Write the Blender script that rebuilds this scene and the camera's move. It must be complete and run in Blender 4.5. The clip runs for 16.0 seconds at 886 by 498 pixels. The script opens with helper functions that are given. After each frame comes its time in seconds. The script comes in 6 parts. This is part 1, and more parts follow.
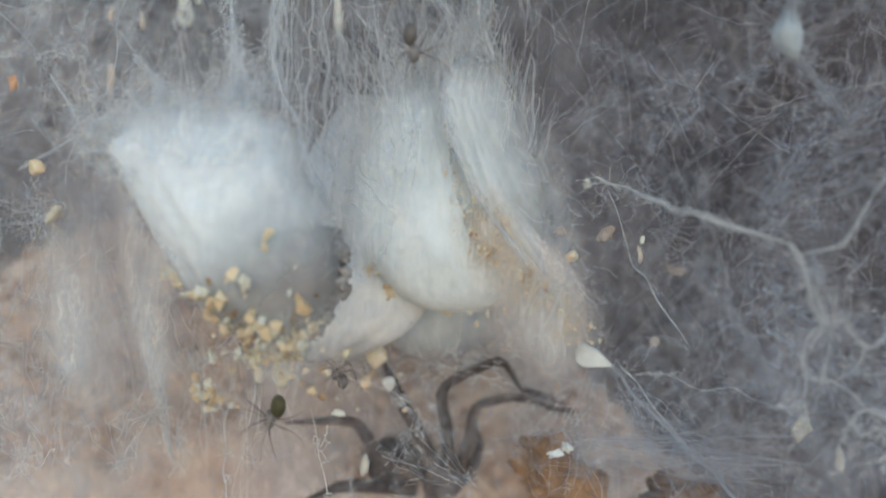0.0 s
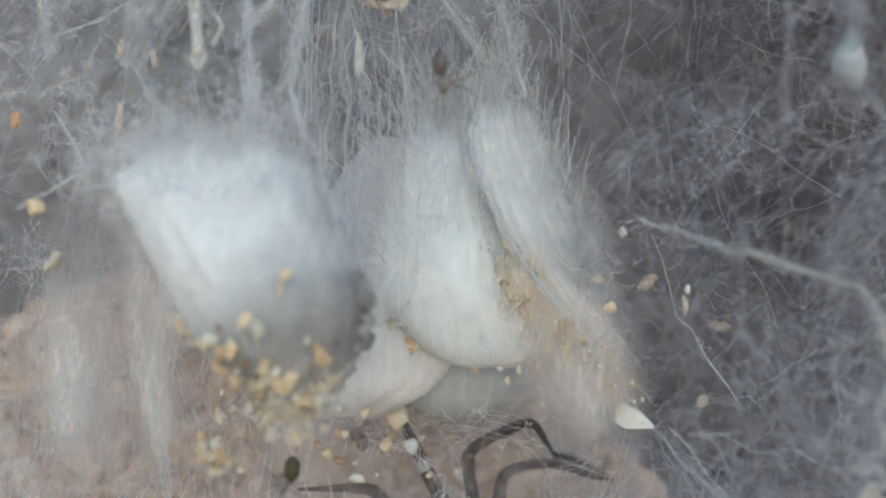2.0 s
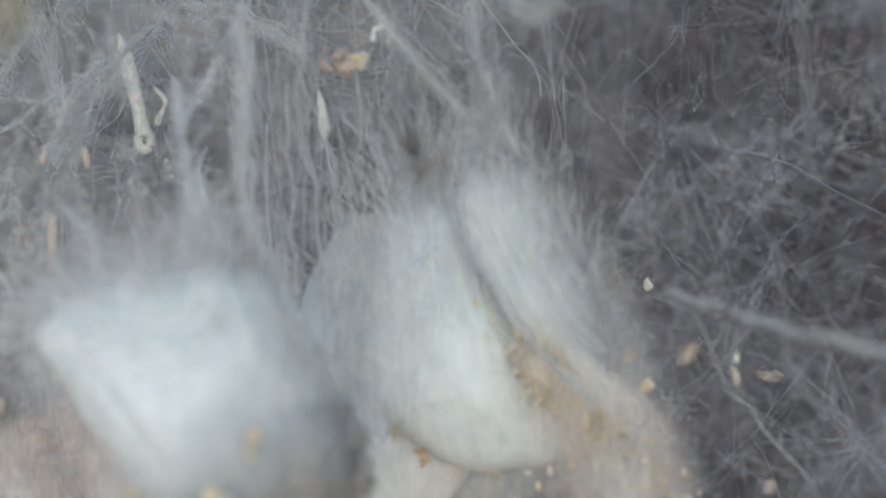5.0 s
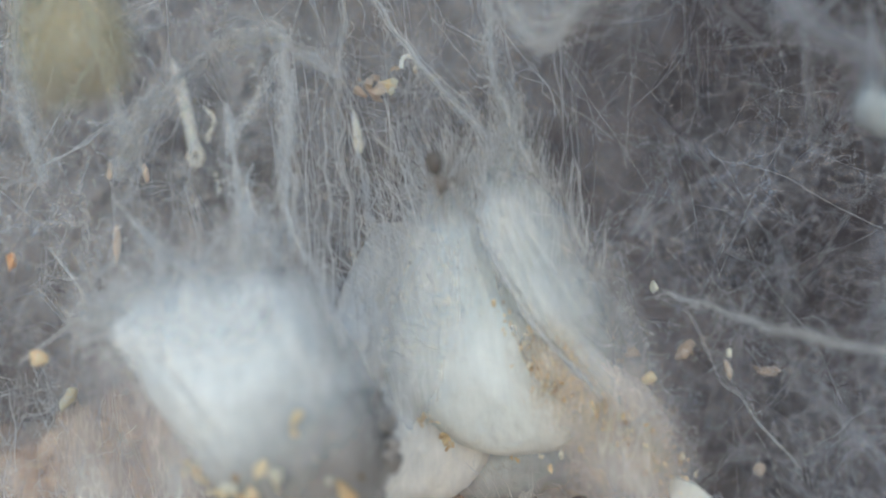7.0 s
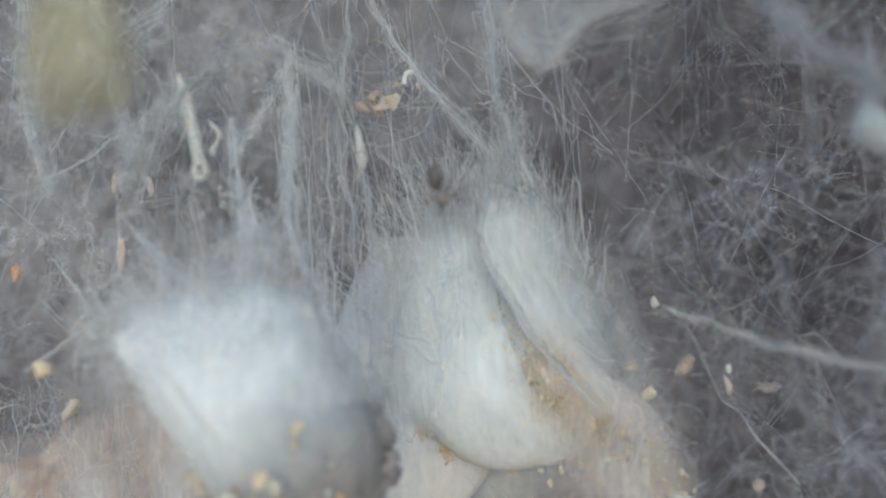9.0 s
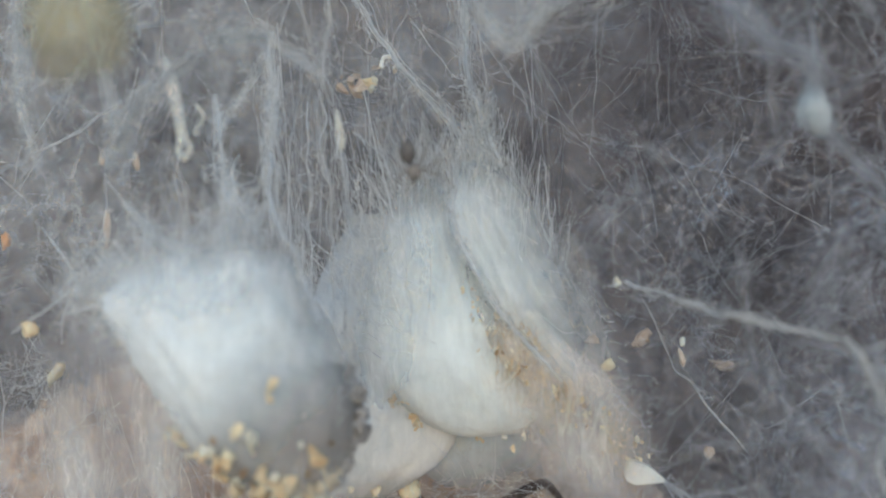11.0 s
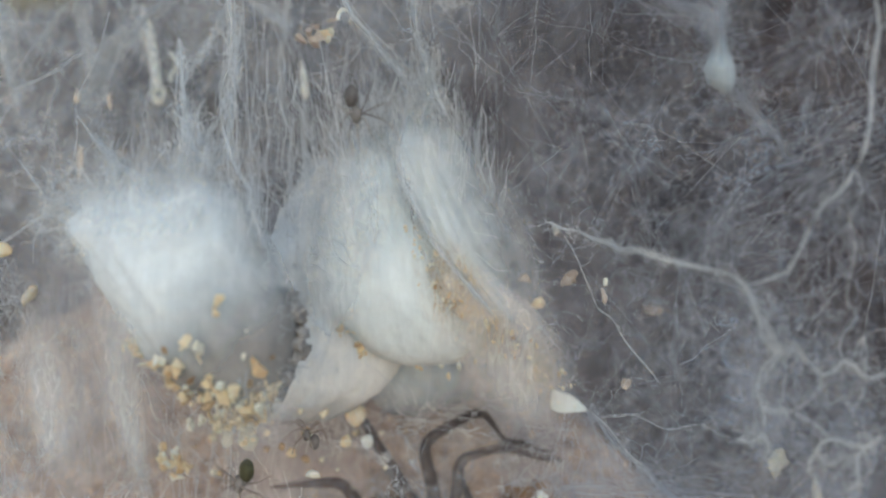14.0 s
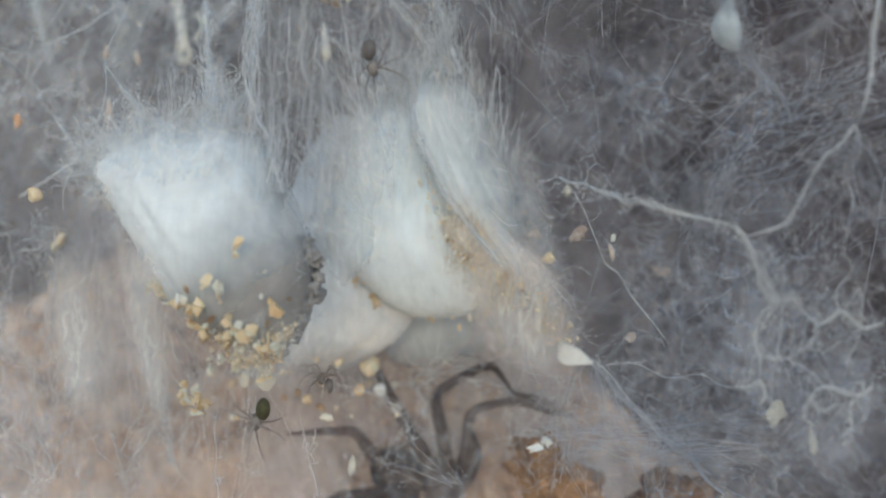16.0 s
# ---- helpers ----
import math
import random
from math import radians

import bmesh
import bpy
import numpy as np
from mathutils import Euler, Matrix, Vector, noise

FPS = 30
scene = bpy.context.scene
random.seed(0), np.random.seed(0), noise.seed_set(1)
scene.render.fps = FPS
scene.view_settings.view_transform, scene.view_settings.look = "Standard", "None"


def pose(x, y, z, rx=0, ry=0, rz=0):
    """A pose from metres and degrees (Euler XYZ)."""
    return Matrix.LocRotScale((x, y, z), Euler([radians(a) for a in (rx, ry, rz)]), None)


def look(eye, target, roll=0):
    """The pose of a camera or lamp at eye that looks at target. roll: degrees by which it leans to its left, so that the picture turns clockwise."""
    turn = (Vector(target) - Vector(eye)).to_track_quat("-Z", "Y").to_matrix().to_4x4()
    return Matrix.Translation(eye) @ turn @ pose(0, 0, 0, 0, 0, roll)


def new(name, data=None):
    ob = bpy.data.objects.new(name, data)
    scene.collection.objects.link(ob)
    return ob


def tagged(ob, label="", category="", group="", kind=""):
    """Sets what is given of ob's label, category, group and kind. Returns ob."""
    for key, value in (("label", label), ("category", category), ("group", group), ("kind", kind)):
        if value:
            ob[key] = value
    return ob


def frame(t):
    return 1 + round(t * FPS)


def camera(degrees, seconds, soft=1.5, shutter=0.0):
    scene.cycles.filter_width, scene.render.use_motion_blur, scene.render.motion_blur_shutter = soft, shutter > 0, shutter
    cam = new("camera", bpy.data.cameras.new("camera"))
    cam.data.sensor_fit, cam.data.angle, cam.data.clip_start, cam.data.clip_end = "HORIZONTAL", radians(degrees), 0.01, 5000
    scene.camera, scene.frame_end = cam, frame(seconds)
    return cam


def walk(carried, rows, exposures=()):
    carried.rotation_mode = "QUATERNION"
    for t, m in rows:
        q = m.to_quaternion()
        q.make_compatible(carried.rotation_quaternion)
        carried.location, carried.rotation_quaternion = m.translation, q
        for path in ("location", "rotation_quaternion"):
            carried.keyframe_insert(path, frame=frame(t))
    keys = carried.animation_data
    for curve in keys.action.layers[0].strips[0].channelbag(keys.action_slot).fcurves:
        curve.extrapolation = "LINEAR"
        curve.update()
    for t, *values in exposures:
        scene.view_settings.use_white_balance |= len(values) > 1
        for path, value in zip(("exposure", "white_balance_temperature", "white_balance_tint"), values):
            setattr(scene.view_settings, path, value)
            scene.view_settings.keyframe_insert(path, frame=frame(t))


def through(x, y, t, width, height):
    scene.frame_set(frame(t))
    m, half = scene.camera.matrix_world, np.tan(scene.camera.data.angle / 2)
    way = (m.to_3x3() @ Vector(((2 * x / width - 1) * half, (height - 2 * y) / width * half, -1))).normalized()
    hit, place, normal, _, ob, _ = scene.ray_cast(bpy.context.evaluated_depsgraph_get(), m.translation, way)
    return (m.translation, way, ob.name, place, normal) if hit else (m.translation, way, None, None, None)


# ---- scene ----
# Silk egg sacs in a spider's web before a sandy stone face, seen from a hand's width.
# Plan figures are in centimetres; CM turns them into metres.
CM = 0.01
cam = camera(50, 16.0, soft=2.1)
cam.data.dof.use_dof = True
cam.data.dof.focus_distance = 0.0445
cam.data.dof.aperture_fstop = 32.0

# seconds, place in cm, yaw, pitch and roll in degrees
PATH = [
    (0.0, -0.0747, -4.5631, -0.0830, -1.639, -4.128, 4.041),
    (0.5, -0.0917, -4.5482, -0.1055, -1.279, -3.084, 3.610),
    (1.0, 0.0313, -4.4391, -0.2455, -1.633, -1.659, 3.778),
    (1.5, 0.0417, -4.2865, -0.2202, -2.146, -1.617, 4.130),
    (2.0, -0.1510, -4.2284, -0.2127, -0.855, 0.129, 4.166),
    (2.5, -0.1729, -4.2191, -0.0966, 0.065, 4.397, 3.912),
    (3.0, -0.1710, -4.2215, -0.0998, 0.386, 6.283, 4.144),
    (3.5, -0.1592, -4.1150, -0.1846, 0.374, 6.513, 3.399),
    (3.7, -0.0997, -4.0043, -0.1765, -0.054, 4.944, 2.403),
    (5.8, -0.1209, -3.5331, 0.3232, -0.775, -0.503, -4.644),
    (6.0, -0.2044, -3.5294, 0.2043, -1.454, 1.260, -4.459),
    (6.5, -0.1658, -3.8010, 0.0789, -0.238, 1.930, -3.861),
    (7.0, -0.0451, -4.0131, 0.1894, 1.634, 0.076, -3.011),
    (7.5, -0.0636, -4.0129, 0.1627, 1.888, 0.558, -3.435),
    (8.0, -0.0720, -4.0237, 0.1623, 2.062, 0.779, -2.899),
    (8.5, -0.0534, -4.0255, 0.1690, 2.053, 0.971, -2.740),
    (9.0, -0.0275, -4.0390, 0.1885, 1.896, 0.959, -2.655),
    (9.2, -0.0056, -4.0660, 0.1848, 1.842, 0.797, -2.594),
    (11.3, 0.0225, -4.2879, 0.0531, 0.695, 1.107, -1.530),
    (11.5, 0.0275, -4.3113, 0.0553, 0.821, 0.774, -1.335),
    (12.0, 0.0592, -4.3381, 0.0347, 0.657, 0.619, -1.221),
    (12.5, 0.0728, -4.3857, 0.0061, 0.654, 0.451, -0.888),
    (13.0, 0.1265, -4.4414, -0.0060, 0.592, 0.254, -0.690),
    (13.5, 0.2446, -4.5377, -0.0656, 0.608, -0.382, -0.342),
    (14.0, 0.2781, -4.6089, -0.0872, 0.631, -0.734, 0.187),
    (14.5, 0.2838, -4.6585, -0.1279, 0.814, -1.119, 0.453),
    (15.0, 0.2847, -4.6688, -0.1258, 1.207, -1.328, 0.409),
    (15.5, 0.2794, -4.6763, -0.1305, 1.636, -1.528, 0.372),
    (16.0, 0.3369, -4.7620, -0.2331, 2.038, -1.729, 1.212),
]
walk(cam, [(t, pose(x * CM, y * CM, z * CM, 90 + p, 0, yaw) @ pose(0, 0, 0, 0, 0, r)) for t, x, y, z, yaw, p, r in PATH], [(0.0, 0.05, 5380, 6), (16.0, 0.05, 5380, 6)])

# ---- light ----
scene.cycles.transparent_max_bounces = 24
world = bpy.data.worlds.new("sky")
scene.world = world
world.use_nodes = True
wn = world.node_tree
sky = wn.nodes.new("ShaderNodeTexSky")
sky.sky_type, sky.sun_disc = "NISHITA", False
sky.sun_elevation, sky.sun_rotation = radians(8), radians(-177)
wn.links.new(sky.outputs[0], wn.nodes["Background"].inputs[0])
wn.nodes["Background"].inputs[1].default_value = 0.13
sun = new("sun", bpy.data.lights.new("sun", "SUN"))
sun.data.energy, sun.data.angle, sun.data.color = 1.95, radians(110), (1.0, 0.99, 0.98)
sun.matrix_world = look((-0.05, -0.98, 0.13), (0, 0, 0))


# ---- materials ----
def material(name):
    m = bpy.data.materials.new(name)
    m.use_nodes = True
    return m, m.node_tree.nodes, m.node_tree.links, m.node_tree.nodes["Principled BSDF"]


def ramp(nodes, links, value, stops):
    r = nodes.new("ShaderNodeValToRGB")
    while len(r.color_ramp.elements) < len(stops):
        r.color_ramp.elements.new(0.5)
    for e, (pos, col) in zip(r.color_ramp.elements, stops):
        e.position, e.color = pos, (*col, 1)
    links.new(value, r.inputs[0])
    return r.outputs[0]


def noise_of(nodes, links, scale, detail=4, rough=0.55, stretch=None, kind="Object"):
    tc = nodes.new("ShaderNodeTexCoord")
    n = nodes.new("ShaderNodeTexNoise")
    n.inputs["Scale"].default_value, n.inputs["Detail"].default_value, n.inputs["Roughness"].default_value = scale, detail, rough
    if stretch:
        mp = nodes.new("ShaderNodeMapping")
        mp.inputs["Scale"].default_value = stretch
        links.new(tc.outputs[kind], mp.inputs[0])
        links.new(mp.outputs[0], n.inputs["Vector"])
    else:
        links.new(tc.outputs[kind], n.inputs["Vector"])
    return n.outputs[0]


def bump(nodes, links, bsdf, height, strength, distance):
    b = nodes.new("ShaderNodeBump")
    b.inputs["Strength"].default_value, b.inputs["Distance"].default_value = strength, distance
    links.new(height, b.inputs["Height"])
    links.new(b.outputs[0], bsdf.inputs["Normal"])


def silk(name, low, high, stretch=(900, 900, 250), patch=260):
    """Felted silk: fine fibres along one way, soft patches."""
    m, n, l, b = material(name)
    patches = noise_of(n, l, patch, 5)
    fibres = ramp(n, l, noise_of(n, l, 2.6, 5, 0.65, (900, 900, 170)), [(0.30, (0.88, 0.885, 0.885)), (0.62, (1.0, 1.0, 1.0))])
    both = n.new("ShaderNodeMix")
    both.data_type, both.blend_type = "RGBA", "MULTIPLY"
    both.inputs[0].default_value = 1.0
    l.new(ramp(n, l, patches, [(0.3, low), (0.7, high)]), both.inputs[6])
    l.new(fibres, both.inputs[7])
    l.new(both.outputs[2], b.inputs["Base Color"])
    b.inputs["Roughness"].default_value = 0.85
    b.inputs["Specular IOR Level"].default_value = 0.2
    b.inputs["Subsurface Weight"].default_value = 0.7
    b.inputs["Subsurface Radius"].default_value = (1, 1, 1)
    b.inputs["Subsurface Scale"].default_value = 0.0016
    b.inputs["Sheen Weight"].default_value = 0.25
    bump(n, l, b, noise_of(n, l, 3.2, 6, 0.7, stretch), 0.8, 0.00008)
    return m


def thread_mat(name, colour, through=0.35, sheer=0.0):
    m = bpy.data.materials.new(name)
    m.use_nodes = True
    n, l = m.node_tree.nodes, m.node_tree.links
    n.remove(n["Principled BSDF"])
    d, t, mix = n.new("ShaderNodeBsdfDiffuse"), n.new("ShaderNodeBsdfTranslucent"), n.new("ShaderNodeMixShader")
    g = n.new("ShaderNodeNewGeometry")
    col = ramp(n, l, g.outputs["Random Per Island"], [(0.0, [c * 0.8 for c in colour]), (1.0, colour)])
    l.new(col, d.inputs[0])
    l.new(col, t.inputs[0])
    mix.inputs[0].default_value = through
    l.new(d.outputs[0], mix.inputs[1])
    l.new(t.outputs[0], mix.inputs[2])
    if sheer:
        clear, out = n.new("ShaderNodeBsdfTransparent"), n.new("ShaderNodeMixShader")
        out.inputs[0].default_value = sheer
        l.new(mix.outputs[0], out.inputs[1])
        l.new(clear.outputs[0], out.inputs[2])
        mix = out
    l.new(mix.outputs[0], n["Material Output"].inputs[0])
    return m


def math_node(nodes, links, op, *values):
    n = nodes.new("ShaderNodeMath")
    n.operation, n.use_clamp = op, op in ("MULTIPLY_ADD", "ADD", "MULTIPLY")
    for i, v in enumerate(values):
        if isinstance(v, (int, float)):
            n.inputs[i].default_value = v
        else:
            links.new(v, n.inputs[i])
    return n.outputs[0]


def veil_mat(name, colour, haze, strands, scale=300, stretch=(1, 1, 0.5), fade=True):
    """A sheet of loose silk: thin haze, fibres and holes; most of the light passes."""
    m = bpy.data.materials.new(name)
    m.use_nodes = True
    n, l = m.node_tree.nodes, m.node_tree.links
    n.remove(n["Principled BSDF"])
    d, t, mix = n.new("ShaderNodeBsdfDiffuse"), n.new("ShaderNodeBsdfTranslucent"), n.new("ShaderNodeMixShader")
    clear, out = n.new("ShaderNodeBsdfTransparent"), n.new("ShaderNodeMixShader")
    d.inputs[0].default_value = t.inputs[0].default_value = (*colour, 1)
    mix.inputs[0].default_value = 0.4
    l.new(d.outputs[0], mix.inputs[1])
    l.new(t.outputs[0], mix.inputs[2])
    # patches where the silk lies thicker
    f = noise_of(n, l, scale * 0.6, 3, 0.5, stretch)
    patch = ramp(n, l, f, [(0.32, (0.1,) * 3), (0.68, (1.0,) * 3)])
    alpha = math_node(n, l, "MULTIPLY", patch, haze)
    # fibres: crests of folded noise at two scales
    for k, (sc, wide) in enumerate(((1.6, 0.035), (4.2, 0.05))):
        f = noise_of(n, l, scale * sc, 3, 0.6, stretch)
        crest = math_node(n, l, "ABSOLUTE", math_node(n, l, "SUBTRACT", f, 0.5))
        crest = ramp(n, l, crest, [(0.0, (1, 1, 1)), (wide, (0, 0, 0))])
        crest = math_node(n, l, "MULTIPLY", crest, math_node(n, l, "MULTIPLY", patch, strands * (1.0 - 0.35 * k)))
        alpha = math_node(n, l, "ADD", alpha, crest)
    if fade:
        tc, vm = n.new("ShaderNodeTexCoord"), n.new("ShaderNodeVectorMath")
        l.new(tc.outputs["UV"], vm.inputs[0])
        vm.operation = "DISTANCE"
        vm.inputs[1].default_value = (0.5, 0.5, 0)
        rim = ramp(n, l, vm.outputs["Value"], [(0.28, (1, 1, 1)), (0.5, (0, 0, 0))])
        alpha = math_node(n, l, "MULTIPLY", alpha, rim)
    l.new(alpha, out.inputs[0])
    l.new(clear.outputs[0], out.inputs[1])
    l.new(mix.outputs[0], out.inputs[2])
    l.new(out.outputs[0], n["Material Output"].inputs[0])
    return m


def grit(name, stops, scale, rough=0.8, relief=0.0002, sss=0.0, pieces=False):
    m, n, l, b = material(name)
    info = n.new("ShaderNodeNewGeometry" if pieces else "ShaderNodeObjectInfo")
    add = n.new("ShaderNodeMath")
    add.operation = "MULTIPLY_ADD"
    l.new(info.outputs["Random Per Island" if pieces else "Random"], add.inputs[0])
    add.inputs[1].default_value = 0.35
    l.new(noise_of(n, l, scale, 5), add.inputs[2])
    sub = n.new("ShaderNodeMath")
    sub.operation = "SUBTRACT"
    l.new(add.outputs[0], sub.inputs[0])
    sub.inputs[1].default_value = 0.13
    l.new(ramp(n, l, sub.outputs[0], stops), b.inputs["Base Color"])
    b.inputs["Roughness"].default_value = rough
    if sss:
        b.inputs["Subsurface Weight"].default_value = sss
        b.inputs["Subsurface Radius"].default_value = (1, 0.7, 0.5)
        b.inputs["Subsurface Scale"].default_value = 0.0004
    bump(n, l, b, noise_of(n, l, scale * 4, 4), 0.6, relief)
    return m


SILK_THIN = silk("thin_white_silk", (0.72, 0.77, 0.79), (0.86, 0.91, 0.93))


def thin_out(m, near, far, most):
    """Silk that grows sheer along its own length, from one point to another."""
    n, l = m.node_tree.nodes, m.node_tree.links
    tc, dot = n.new("ShaderNodeTexCoord"), n.new("ShaderNodeVectorMath")
    way = (Vector(far) - Vector(near)) * CM
    dot.operation = "DOT_PRODUCT"
    l.new(tc.outputs["Object"], dot.inputs[0])
    dot.inputs[1].default_value = way / way.length_squared
    start = (Vector(near) * CM).dot(way) / way.length_squared
    along = math_node(n, l, "SUBTRACT", dot.outputs["Value"], start)
    wav = math_node(n, l, "MULTIPLY_ADD", math_node(n, l, "SUBTRACT", noise_of(n, l, 500, 4), 0.5), 0.5, along)
    alpha = ramp(n, l, wav, [(0.0, (0, 0, 0)), (1.0, (most,) * 3)])
    mix, clear, out = n.new("ShaderNodeMixShader"), n.new("ShaderNodeBsdfTransparent"), n["Material Output"]
    l.new(alpha, mix.inputs[0])
    l.new(out.inputs[0].links[0].from_socket, mix.inputs[1])
    l.new(clear.outputs[0], mix.inputs[2])
    l.new(mix.outputs[0], out.inputs[0])


# sheer towards the lower right, so the dark inside gives that side its shading
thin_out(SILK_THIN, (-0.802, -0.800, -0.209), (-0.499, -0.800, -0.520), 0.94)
thin_out(SILK_THIN, (-0.760, -0.600, 0.020), (-0.590, -0.600, 0.150), 0.90)
thin_out(SILK_THIN, (-0.950, -0.600, 0.060), (-0.950, -0.600, 0.190), 0.85)
SILK_FADE = silk("fading_white_silk", (0.73, 0.79, 0.80), (0.87, 0.92, 0.93))
thin_out(SILK_FADE, (0.314, 0.000, -0.203), (0.720, 0.000, -0.644), 0.97)
thin_out(SILK_FADE, (0.130, 0.000, 0.046), (0.440, 0.000, 0.145), 0.88)
thin_out(SILK_FADE, (0.165, 0.000, 0.378), (0.120, 0.000, 0.571), 0.9)
SILK_DROP = silk("drop_white_silk", (0.73, 0.80, 0.81), (0.87, 0.93, 0.94))
thin_out(SILK_DROP, (-0.111, 0.200, 0.254), (-0.095, 0.200, 0.471), 0.8)
thin_out(SILK_DROP, (-0.307, 0.300, -0.123), (-0.455, 0.300, -0.080), 0.6)
SILK_DUST = silk("dusty_silk", (0.80, 0.74, 0.64), (0.90, 0.89, 0.87), patch=800)
thin_out(SILK_DUST, (0.230, 0.100, -0.318), (0.130, 0.100, -0.234), 0.85)
thin_out(SILK_DUST, (0.373, 0.100, -0.459), (0.759, 0.100, -0.769), 0.97)
SILK_LOOSE = silk("loose_silk", (0.82, 0.84, 0.85), (0.90, 0.92, 0.92))
thin_out(SILK_LOOSE, (-0.423, 0.500, -0.124), (-0.456, 0.500, 0.337), 0.5)
SILK_CREAM = silk("cream_silk", (0.95, 0.94, 0.88), (0.98, 0.97, 0.93))
thin_out(SILK_CREAM, (-0.376, 0.400, -0.882), (-0.390, 0.400, -1.110), 0.7)
SILK_CREAM.node_tree.nodes["Principled BSDF"].inputs["Subsurface Scale"].default_value = 0.004
SILK_PELLET = silk("pellet_silk", (0.44, 0.50, 0.53), (0.55, 0.61, 0.64))
# bluish tone: the haze over the rear sac is put into its colour
SILK_HAZED = silk("hazed_silk", (0.72, 0.82, 0.94), (0.80, 0.88, 0.96))
thin_out(SILK_HAZED, (0.099, 0.700, -0.889), (0.484, 0.700, -0.917), 0.85)
thin_out(SILK_HAZED, (0.118, 0.600, -0.874), (0.151, 0.600, -1.079), 0.9)
SILK_HAZED.node_tree.nodes["Principled BSDF"].inputs["Subsurface Scale"].default_value = 0.004
# greyer, bluer copy of the white thread: dim light put into its colour
THREAD_DIM = thread_mat("thread", (0.64, 0.66, 0.71), 0.25)
THREAD_WHITE = thread_mat("white_thread", (0.92, 0.94, 0.95), 0.2)
STRAND_CORE = thread_mat("strand_core", (0.90, 0.93, 0.94), 0.3, 0.45)
VEIL = veil_mat("veil", (0.72, 0.74, 0.78), 0.09, 0.28)
VEIL_FAR = veil_mat("far_veil", (0.75, 0.71, 0.72), 0.15, 0.22, 220)
VEIL_THIN = veil_mat("thin_veil", (0.60, 0.66, 0.70), 0.05, 0.18, 260)
STONE_HAZE = veil_mat("stone_haze", (0.84, 0.81, 0.83), 0.54, 0.18, 260, (1, 1, 0.5))
VEIL_HANG = veil_mat("hanging_veil", (0.80, 0.78, 0.78), 0.20, 0.2, 520, (1, 1, 0.42))
VEIL_DUST = veil_mat("dusty_veil", (0.79, 0.73, 0.69), 0.62, 0.35, 900, (1, 1, 0.5))
VEIL_SOFT = veil_mat("soft_veil", (0.82, 0.83, 0.83), 0.55, 0.2, 900, (1, 1, 0.3))
VEIL_WHITE = veil_mat("white_veil", (0.84, 0.86, 0.87), 0.85, 0.5, 600, (1, 1, 0.14))


def net_mat(name, colour, scale, stretch, thick, most, bend=0.0006):
    """Silk drawn into a net: open cells between fibres."""
    m = bpy.data.materials.new(name)
    m.use_nodes = True
    n, l = m.node_tree.nodes, m.node_tree.links
    n.remove(n["Principled BSDF"])
    d, t, mix = n.new("ShaderNodeBsdfDiffuse"), n.new("ShaderNodeBsdfTranslucent"), n.new("ShaderNodeMixShader")
    clear, out = n.new("ShaderNodeBsdfTransparent"), n.new("ShaderNodeMixShader")
    d.inputs[0].default_value = t.inputs[0].default_value = (*colour, 1)
    mix.inputs[0].default_value = 0.35
    l.new(d.outputs[0], mix.inputs[1])
    l.new(t.outputs[0], mix.inputs[2])
    tc = n.new("ShaderNodeTexCoord")
    warp, shift, moved, mp = n.new("ShaderNodeTexNoise"), n.new("ShaderNodeVectorMath"), n.new("ShaderNodeVectorMath"), n.new("ShaderNodeMapping")
    warp.inputs["Scale"].default_value, warp.inputs["Detail"].default_value = scale * 0.9, 4
    l.new(tc.outputs["Object"], warp.inputs["Vector"])
    shift.operation, moved.operation = "MULTIPLY_ADD", "ADD"
    l.new(warp.outputs["Color"], shift.inputs[0])
    shift.inputs[1].default_value, shift.inputs[2].default_value = (bend, bend, bend), (-bend / 2,) * 3
    l.new(shift.outputs[0], moved.inputs[0])
    l.new(tc.outputs["Object"], moved.inputs[1])
    mp.inputs["Scale"].default_value = stretch
    l.new(moved.outputs[0], mp.inputs[0])
    patch = ramp(n, l, noise_of(n, l, scale * 0.35, 4, 0.6, stretch), [(0.36, (0.0,) * 3), (0.62, (1.0,) * 3)])
    alpha = None
    for k in (1.0, 2.3):
        v = n.new("ShaderNodeTexVoronoi")
        v.feature = "DISTANCE_TO_EDGE"
        v.inputs["Scale"].default_value = scale * k
        l.new(mp.outputs[0], v.inputs["Vector"])
        wide = math_node(n, l, "MULTIPLY_ADD", patch, thick, thick * 0.4)
        edge = math_node(n, l, "DIVIDE", v.outputs["Distance"], wide)
        fibre = ramp(n, l, edge, [(0.0, (1,) * 3), (0.35, (0.45,) * 3), (1.0, (0,) * 3)])
        fibre = math_node(n, l, "MULTIPLY", fibre, most if k == 1.0 else most * 0.55)
        alpha = fibre if alpha is None else math_node(n, l, "ADD", alpha, fibre)
    vm = n.new("ShaderNodeVectorMath")
    l.new(tc.outputs["UV"], vm.inputs[0])
    vm.operation = "DISTANCE"
    vm.inputs[1].default_value = (0.5, 0.5, 0)
    rim = ramp(n, l, vm.outputs["Value"], [(0.3, (1, 1, 1)), (0.5, (0, 0, 0))])
    alpha = math_node(n, l, "MULTIPLY", alpha, rim)
    l.new(alpha, out.inputs[0])
    l.new(clear.outputs[0], out.inputs[1])
    l.new(mix.outputs[0], out.inputs[2])
    l.new(out.outputs[0], n["Material Output"].inputs[0])
    return m


